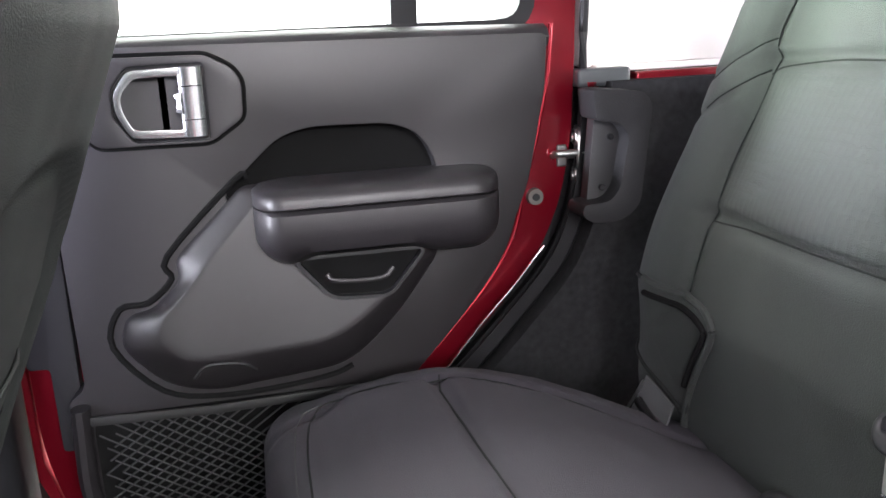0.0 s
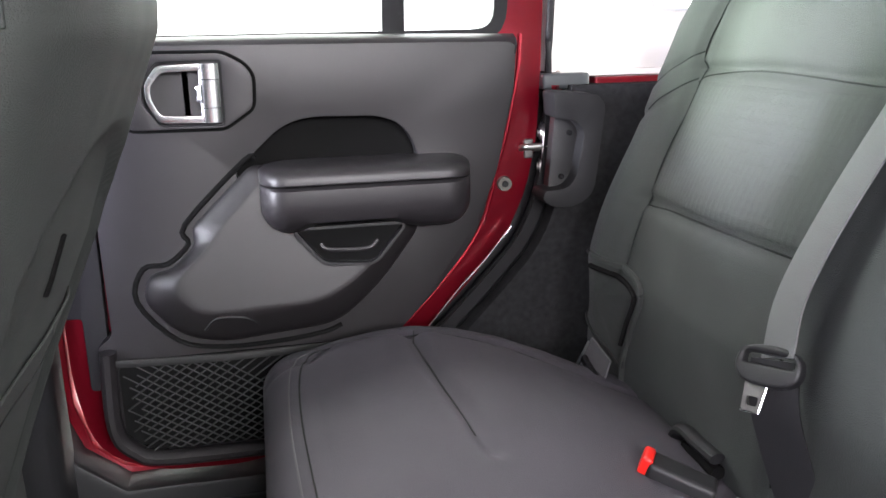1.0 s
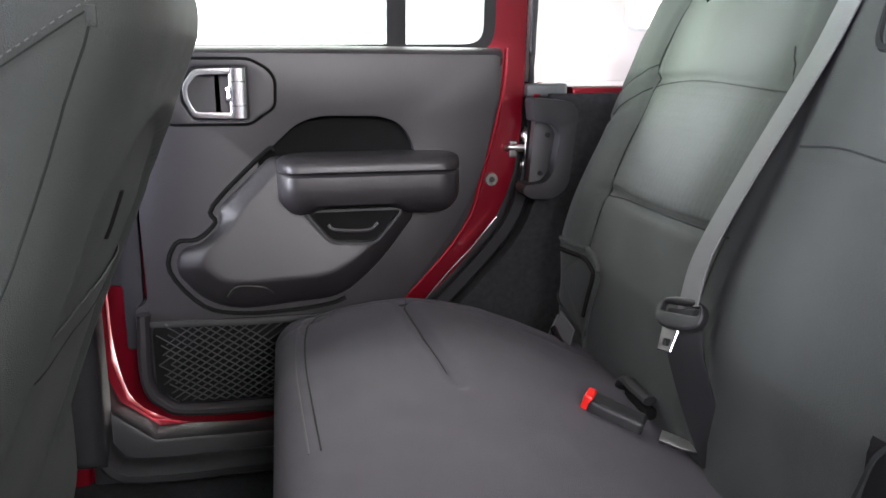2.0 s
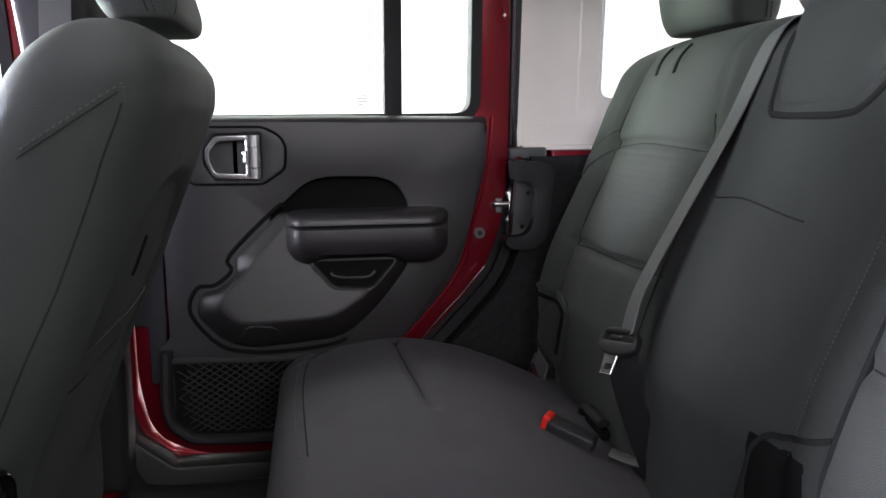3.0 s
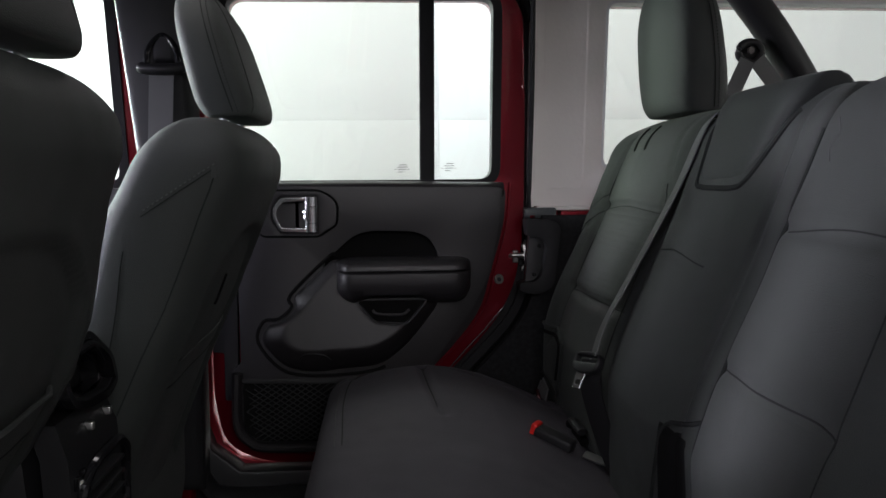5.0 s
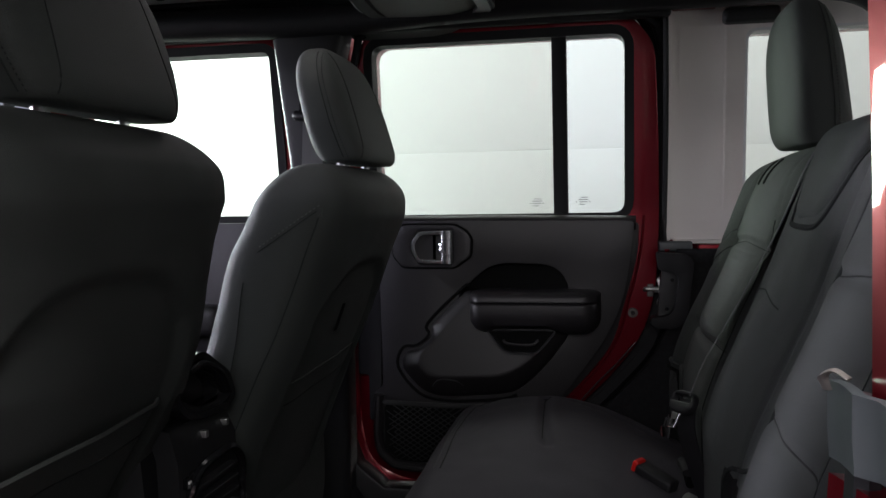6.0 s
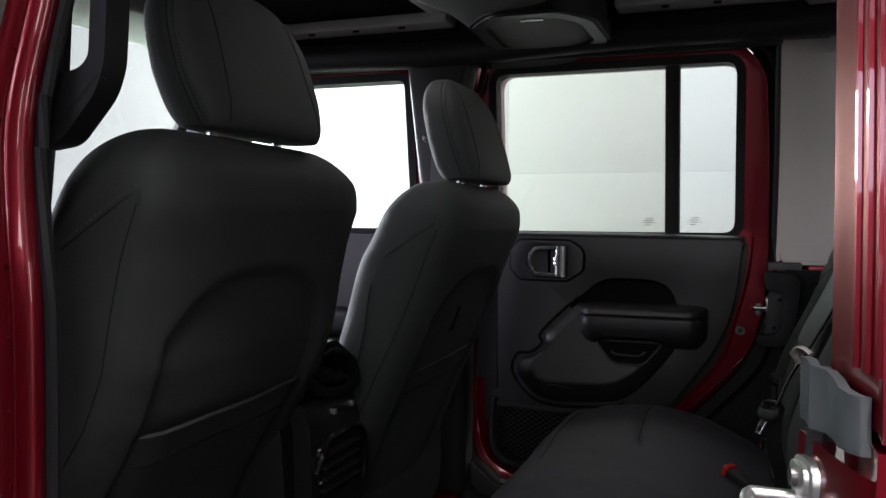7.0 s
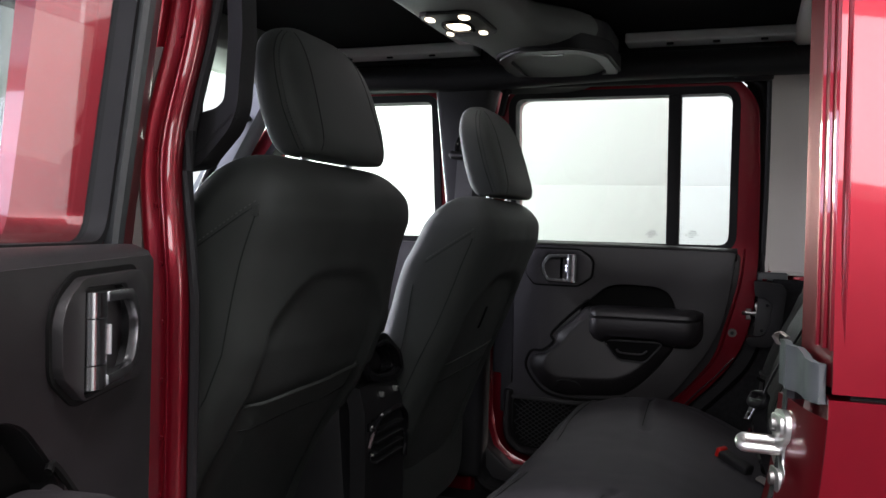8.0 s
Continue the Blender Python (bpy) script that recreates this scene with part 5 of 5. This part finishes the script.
    for dy in (-0.07, 0.07):
        part("headrest_post", tube([(cx - 0.048, cy + dy, 1.35 - low), (cx - 0.05, cy + dy, 1.40 - low)], 0.007, 8), CHROME, seat, "chrome headrest post")
    rings = []
    for i in range(21):
        t = i / 20
        x = cx - 0.78 + 0.58 * t
        e = math.sqrt(max(0.02, 1 - max(0.0, (0.12 - t) / 0.12) ** 2))
        rings.append([Vector((x, cy + 0.245 * math.copysign(abs(math.cos(a)) ** 0.4, math.cos(a)), 0.80 - 0.03 * t + 0.10 * e * math.copysign(abs(math.sin(a)) ** 0.5, math.sin(a)))) for a in (2 * math.pi * q / 32 for q in range(32))])
    part("cushion", loft(rings), CLOTH, seat, "padded seat cushion", 60)
    part("side_shield", box(cx - 0.66, cy - 0.235, 0.63, cx - 0.24, cy + 0.235, 0.76, 0.03), BLACK, seat, "black plastic seat side shield")
    for dy in (-0.17, 0.17):
        part("rail", box(cx - 0.70, cy + dy - 0.025, 0.572, cx - 0.18, cy + dy + 0.025, 0.632, 0.006), BLACK, seat, "black seat rail")
    return seat


front_seat(-0.560, -0.382, "charcoal cloth driver seat with rear map pocket", 0.042, 0.035)
front_seat(-0.466, 0.232, "charcoal cloth passenger seat with rounded shoulders", low=0.026)

# ---- centre console ----
console = thing("centre_console", (-0.85, -0.08, 0.575), "black plastic centre console with armrest bin", "centre console")
MID = -0.095
part("console_body", loft([[Vector((x, MID + w * sy, z)) for x, z, sy in ((x0, 0.575, -1), (x0, 0.575, 1), (x1, zt, 1), (x1, zt, -1))] for x0, x1, w, zt in ((-1.40, -1.40, 0.12, 0.92), (-0.72, -0.70, 0.115, 0.985), (-0.64, -0.675, 0.10, 0.975))]), BLACK, console)
lid = part("armrest_lid", box(-1.02, MID - 0.105, 0.985, -0.668, MID + 0.082, 1.086, 0.026, 4), SOFT, console, "padded black armrest lid")
hexo = rounded([(-0.192, 1.052, 0.02), (-0.166, 1.094, 0.016), (-0.112, 1.101, 0.018), (-0.032, 1.056, 0.016), (-0.014, 1.018, 0.012), (-0.045, 1.004, 0.016), (-0.118, 1.008, 0.018), (-0.168, 1.020, 0.018)], 0.014)
turn = lambda x, y, z: (y, x, z)
rear = lambda pts, x0, x1, bevel=0.0: plate(pts, [], x0, x1, bevel, 3, turn)
housing = part("latch_housing", ring(hexo, offset_outline(hexo, 0.009), -0.664, -0.626, turn), GLOSS, lid, "gloss black rear latch surround")
part("latch_rim", ring(offset_outline(hexo, 0.009), offset_outline(hexo, 0.013), -0.640, -0.630, turn), BLACK, housing, "black inner step of the surround")
hollow = [(-0.104 + 0.062 * math.cos(a) - 0.010 * math.sin(a), 1.046 + 0.028 * math.sin(a) - 0.010 * math.cos(a)) for a in (2 * math.pi * q / 28 for q in range(28))]
part("latch_face", plate(offset_outline(hexo, 0.012), [hollow], -0.660, -0.640, 0, 2, turn), SOFT, housing, "satin black latch face")
part("latch_paddle", tube(smooth_path([(-0.634, -0.146, 1.078), (-0.628, -0.112, 1.082), (-0.628, -0.066, 1.060), (-0.632, -0.038, 1.030)], 5), 0.009, 10, (0.006, 0.010), (1, 0, 0)), GLOSS, housing, "gloss black curved latch paddle")
part("hollow_wall", ring(offset_outline(hollow, -0.001), offset_outline(hollow, 0.002), -0.664, -0.642, turn), GLOSS, housing)
part("lid_edge", tube(smooth_path([(-0.668, -0.176, 1.082), (-0.655, -0.150, 1.103), (-0.655, -0.112, 1.108), (-0.66, -0.075, 1.092)], 5), 0.004, 8), SOFT, lid, "rounded edge of the lid")
rearp = part("rear_panel", loft([[Vector((x, MID + w * u, z)) for u, v in ((-1, 0), (1, 0))] + [Vector((x - 0.03, MID + w * u, z)) for u in (1, -1)] for x, w, z in ((-0.622, 0.088, 0.60), (-0.628, 0.086, 0.90), (-0.632, 0.084, 0.965), (-0.646, 0.080, 1.004))]), BLACK, console, "black rear console panel")
for dy, dz in ((-0.099, 0.982), (-0.036, 0.983)):
    part("clip", box(-0.642, dy - 0.004, dz - 0.005, -0.630, dy + 0.004, dz + 0.005, 0.002), STEEL, rearp, "small bright clip")
part("vent_hood", tube(smooth_path([(-0.628, -0.168, 0.90), (-0.618, -0.150, 0.945), (-0.612, -0.110, 0.957), (-0.612, -0.067, 0.956), (-0.616, -0.030, 0.935), (-0.622, -0.012, 0.905), (-0.624, -0.010, 0.85)], 5), 0.006, 8), GLOSS, rearp, "gloss black vent surround")
for k in range(4):
    part("vent_slat", box(-0.630, MID - 0.060, 0.868 + k * 0.018, -0.616, MID + 0.060, 0.873 + k * 0.018, 0.001), BLACK, rearp)
for dy, dz in ((-0.165, 0.936), (-0.148, 0.940), (-0.160, 0.885)):
    part("socket", box(-0.630, dy - 0.006, dz - 0.008, -0.6235, dy + 0.006, dz + 0.006, 0.001), GLOSS, rearp, "small socket")
    part("socket_symbol", box(-0.6245, dy - 0.0035, dz - 0.001, -0.6225, dy + 0.0035, dz + 0.002, 0), TOPLINER, rearp, "pale printed symbol")

# ---- side trims, grab handles, strikers ----
for s in (1, -1):
    curve = [tuple(v)[:2] for v in smooth_path([(x, z, 0) for x, z in edge_shift(0.022)[2:]], 4)]
    curve = [p for p in curve if p[1] < 1.175]
    trim = plate([(0.055, 1.19)] + curve + [(-0.28, 0.60), (1.3, 0.60), (1.3, 1.19)], [], 0.672, 0.712, 0.008, 3)
    solo("side_trim", mirror(trim, s), CARPET, "black carpet covering the inner body side", "trim panel", "side trims", "structure")
    part("jamb_edge", mirror(tube(smooth_path([(-0.030, 0.686, 0.990), (-0.046, 0.685, 0.972), (-0.073, 0.685, 0.940), (-0.112, 0.685, 0.900), (-0.160, 0.685, 0.845), (-0.19, 0.685, 0.812)], 6), 0.0014, 6), s), CHROME, body, "thin bright line along the doorway jamb")
    part("jamb_lip", mirror(tube([(0.036, 0.69, 1.19), (0.036, 0.69, 1.10), (0.030, 0.69, 1.03)], 0.006, 8), s), RED, body, "dark red inner lip")

GRAB = rounded([(0.010, 1.187, 0.008), (0.073, 1.181, 0.014), (0.085, 1.166, 0.010), (0.071, 1.045, 0.016), (0.046, 1.027, 0.014), (0.008, 1.029, 0.008), (-0.004, 1.040, 0.006), (0.000, 1.051, 0.004), (0.032, 1.053, 0.012), (0.045, 1.068, 0.012), (0.056, 1.130, 0.012), (0.044, 1.146, 0.012), (0.014, 1.150, 0.005)], 0.01, 4)
grab = thing("grab_handle", (0.06, 0.66, 1.03), "black plastic rear grab handle on the side trim", "grab handle")
part("handle_grip", plate(GRAB, [], 0.624, 0.672, 0.0095, 2), GRIP, grab, "thick rounded grip")
part("handle_back", plate(rounded([(0.012, 1.036), (0.050, 1.036), (0.066, 1.160), (0.024, 1.166)], 0.01), [], 0.652, 0.672, 0.003), BLACK, grab, "flat mounting plate")
for x, z in ((0.043, 1.127), (0.032, 1.066)):
    part("screw", disc((x, 0.651, z), (0, -1, 0), 0.0042, 0.006, 10), GLOSS, grab, "dark screw")


def striker(s):
    st = thing("door_striker", (0.01, 0.71 * s, 1.07), "zinc plated door striker on the red pillar", "door striker", "door strikers")
    mount = lambda y, x, z: (0.0235 + (y - 0.690) * 0.24 + x, y, z)
    outline = rounded([(0.689, 1.070), (0.693, 1.062), (0.716, 1.057), (0.728, 1.064), (0.730, 1.084, 0.004), (0.721, 1.090, 0.004), (0.721, 1.106, 0.004), (0.731, 1.112, 0.004), (0.731, 1.130), (0.718, 1.137), (0.696, 1.134), (0.689, 1.124)], 0.008, 4)
    part("striker_plate", mirror(plate(outline, [], -0.006, 0.0, 0.0015, 2, mount), s), STEEL, st)
    for z0, z1 in ((1.063, 1.083), (1.112, 1.131)):
        part("boss", mirror(plate(rect(0.694, z0, 0.724, z1, 0.008), [], -0.009, -0.005, 0.0015, 2, mount), s), STEEL, st, "pressed boss round the bolt")
        part("bolt", mirror(disc(mount(0.707, -0.010, (z0 + z1) / 2), (-1, 0.2, 0), 0.0065, 0.005, 12), s), DARKMETAL, st, "dull bolt head")
    part("striker_bar", mirror(tube(smooth_path([(0.026, 0.693, 1.104), (0.000, 0.693, 1.104), (-0.008, 0.694, 1.104), (-0.0105, 0.701, 1.102), (-0.008, 0.7085, 1.0995), (0.000, 0.710, 1.099), (0.028, 0.710, 1.099)], 4), 0.0046, 10), s), STEEL, st, "rounded steel loop")


striker(1)
striker(-1)

# near pillar grab handle
ngrab = thing("grab_handle", (-0.64, -0.63, 1.34), "black looped grab handle on the door pillar", "grab handle")
outer = rounded([(-0.692, 1.352), (-0.648, 1.358), (-0.604, 1.404), (-0.593, 1.432), (-0.588, 1.52), (-0.592, 1.60), (-0.618, 1.628), (-0.69, 1.632)], 0.012, 4)
hole = rounded([(-0.666, 1.420), (-0.622, 1.430), (-0.612, 1.440), (-0.608, 1.52), (-0.612, 1.588), (-0.628, 1.600), (-0.656, 1.602)], 0.008, 4)
part("handle_loop", mirror(plate(outer, [hole], 0.614, 0.646, 0.008, 4), -1), GRIP, ngrab, "angular moulded grip frame")
part("handle_spine", mirror(tube([(-0.690, 0.640, 1.366), (-0.646, 0.641, 1.378), (-0.600, 0.641, 1.422)], 0.006, 8), -1), GRIP, ngrab, "raised seam on the lower grip")

# ---- seat belts ----
belt = thing("rear_seat_belt", (0.1, 0.12, 0.9), "grey webbing shoulder belt lying across the rear seat", "seat belt")
path = [on_wide((-1, y, z), (1, 0, 0), d) for y, z, d in ((0.100, 1.368, 0.003), (0.108, 1.345, 0.006), (0.125, 1.25, 0.010), (0.145, 1.13, 0.014))] + [Vector((0.050, 0.141, 1.050)), Vector((0.027, 0.123, 0.999))]
part("webbing", ribbon(smooth_path(path, 6), 0.047, (0.1, 1, -0.2)), WEBBING, belt)
low = [Vector((0.027, 0.124, 0.997)), Vector((0.022, 0.115, 0.962)), Vector((0.030, 0.106, 0.92)), Vector((0.045, 0.098, 0.87)), Vector((0.06, 0.092, 0.83))]
part("webbing", ribbon(smooth_path(low, 5), 0.043, (-0.48, 0.86, -0.08)), BLACK, belt, "dark lower webbing")
down_b, side_b = Vector((-0.38, -0.29, -0.88)).normalized(), Vector((-0.48, 0.86, -0.08))
side_b = (side_b - down_b * side_b.dot(down_b)).normalized()
out_b = side_b.cross(down_b).normalized()
if out_b.x > 0:
    out_b = -out_b
hub = Vector((0.020, 0.121, 0.993))
lay = lambda x, y, z: tuple(hub + side_b * x + down_b * z + out_b * -y)
oval_g = [(0.0285 * math.copysign(abs(math.cos(a)) ** 0.75, math.cos(a)), 0.0175 * math.copysign(abs(math.sin(a)) ** 0.85, math.sin(a))) for a in (2 * math.pi * q / 28 for q in range(28))]
part("belt_guide", plate(oval_g, [rect(-0.0225, -0.010, 0.0225, 0.000, 0.003, 2)], -0.007, 0.004, 0.004, 3, lay), BLACK, belt, "black plastic tongue housing")
part("belt_tongue", plate(rounded([(0.018, 0.012), (-0.002, 0.012), (0.000, 0.040), (0.016, 0.040)], 0.003, 3), [rect(0.003, 0.027, 0.013, 0.035, 0.002, 2)], -0.001, 0.0015, 0, 2, lay), DARKMETAL, belt, "steel belt tongue")
part("tongue_edge", tube([lay(-0.002, -0.001, 0.012), lay(0.000, -0.001, 0.040), lay(0.016, -0.001, 0.040)], 0.0011, 6), CHROME, belt, "bright tongue edge")
buckle = thing("seat_belt_buckle", (0.0, 0.2, 0.86), "black belt buckle with red button on the cushion", "seat belt buckle")
a, b = Vector((-0.046, 0.210, 0.866)), Vector((0.028, 0.162, 0.838))
turn_b = Matrix.Translation(a) @ (b - a).to_track_quat("X", "Z").to_matrix().to_4x4()
bk = box(0.004, -0.015, -0.014, 0.070, 0.015, 0.011, 0.006)
bk.transform(turn_b)
part("buckle_body", bk, BLACK, buckle)
bb = box(-0.003, -0.013, -0.010, 0.008, 0.013, 0.014, 0.004)
bb.transform(turn_b)
part("red_button", bb, REDBTN, buckle, "bright red release button")
part("buckle_stalk", tube([(0.026, 0.164, 0.838), (0.045, 0.152, 0.832), (0.07, 0.140, 0.828)], 0.008, 8, (0.012, 0.005)), STEEL, buckle, "metal buckle stalk")
anchor = thing("seat_belt_anchor", (0.03, 0.53, 0.83), "grey belt end and dark buckle beside the rear cushion", "seat belt anchor")
tail = [[Vector((x + t, y, z)) for x, y, z in ((0.024, 0.508, 0.878), (0.022, 0.444, 0.870), (0.016, 0.455, 0.826), (0.010, 0.532, 0.812))] for t in (0.0, 0.0022)]
part("webbing", loft(tail), WEBBING, anchor, "short grey webbing tail")
part("hook", tube([(0.012, 0.502, 0.852), (0.011, 0.482, 0.847), (0.010, 0.456, 0.843)], 0.005, 8, (0.0050, 0.0065)), GLOSS, anchor, "black latch lever")
part("hook_tip", tube([(0.0065, 0.462, 0.840), (0.0065, 0.453, 0.838)], 0.0022, 8), CHROME, anchor, "bright metal latch tip")
part("plate_edge", tube([(0.021, 0.509, 0.872), (0.012, 0.528, 0.832)], 0.0016, 6), STEEL, anchor, "worn metal plate edge")
loop = smooth_path([(0.036, 0.300, 0.826), (0.034, 0.294, 0.842), (0.032, 0.284, 0.855), (0.031, 0.268, 0.861), (0.031, 0.246, 0.860), (0.034, 0.212, 0.858)], 5)
part("pull_loop", tube(loop, 0.008, 10, (0.009, 0.006)), GRIP, bench, "black pull loop at the foot of the seat back")
# black filler that paints the shade under the loop
part("loop_shade", tube([(0.038, 0.278, 0.838), (0.038, 0.245, 0.842), (0.038, 0.215, 0.840)], 0.008, 8), SHADEBLACK, bench, "dark strip for the shade inside the pull loop")

fbelt = thing("front_seat_belt", (-0.71, 0.6, 1.3), "front belt hanging from a ring on the pillar", "seat belt")
part("belt_ring", tube(smooth_path([(-0.752, 0.588, 1.492), (-0.744, 0.584, 1.488), (-0.712, 0.580, 1.486), (-0.680, 0.584, 1.488), (-0.672, 0.588, 1.492)], 4), 0.011, 10), BLACK, fbelt, "black belt ring")
part("ring_arm", tube(smooth_path([(-0.744, 0.594, 1.49), (-0.738, 0.600, 1.53), (-0.712, 0.604, 1.556), (-0.688, 0.600, 1.53), (-0.680, 0.594, 1.49)], 5), 0.006, 8), GLOSS, fbelt, "dark metal ring arm")
part("ring_cover", box(-0.738, 0.600, 1.500, -0.686, 0.632, 1.605, 0.014), BLACK, fbelt, "black height adjuster cover")
part("webbing", ribbon([(-0.712, 0.586, 1.485), (-0.722, 0.588, 1.30), (-0.735, 0.59, 0.85)], 0.047, (1, 0, 0)), WEBBING, fbelt)

top_belt = thing("shoulder_belt", (0.45, 0.50, 1.40), "rear shoulder belt hanging from the sport bar", "seat belt")
turn_ring = [(0.450 + 0.024 * math.cos(math.pi * q / 8), 0.552, 1.517 + 0.021 * math.sin(math.pi * q / 8)) for q in range(17)]
part("belt_ring", tube(turn_ring, 0.0075, 10), BLACK, top_belt, "black belt turning ring")
part("ring_mount", disc((0.450, 0.565, 1.520), (0, -1, 0), 0.020, 0.022, 18), BLACK, top_belt, "black ring mount")
part("ring_bolt", disc((0.450, 0.548, 1.520), (0, -1, 0), 0.0075, 0.006, 6), DARKMETAL, top_belt, "dull bolt head")
part("webbing", ribbon([(0.44, 0.54, 1.50), (0.395, 0.53, 1.41), (0.32, 0.50, 1.27)], 0.030, (1, 0, 0.4)), WEBBING, top_belt)
part("webbing", ribbon([(0.46, 0.54, 1.50), (0.545, 0.55, 1.40), (0.64, 0.56, 1.27)], 0.034, (1, 0, 0.4)), WEBBING, top_belt)
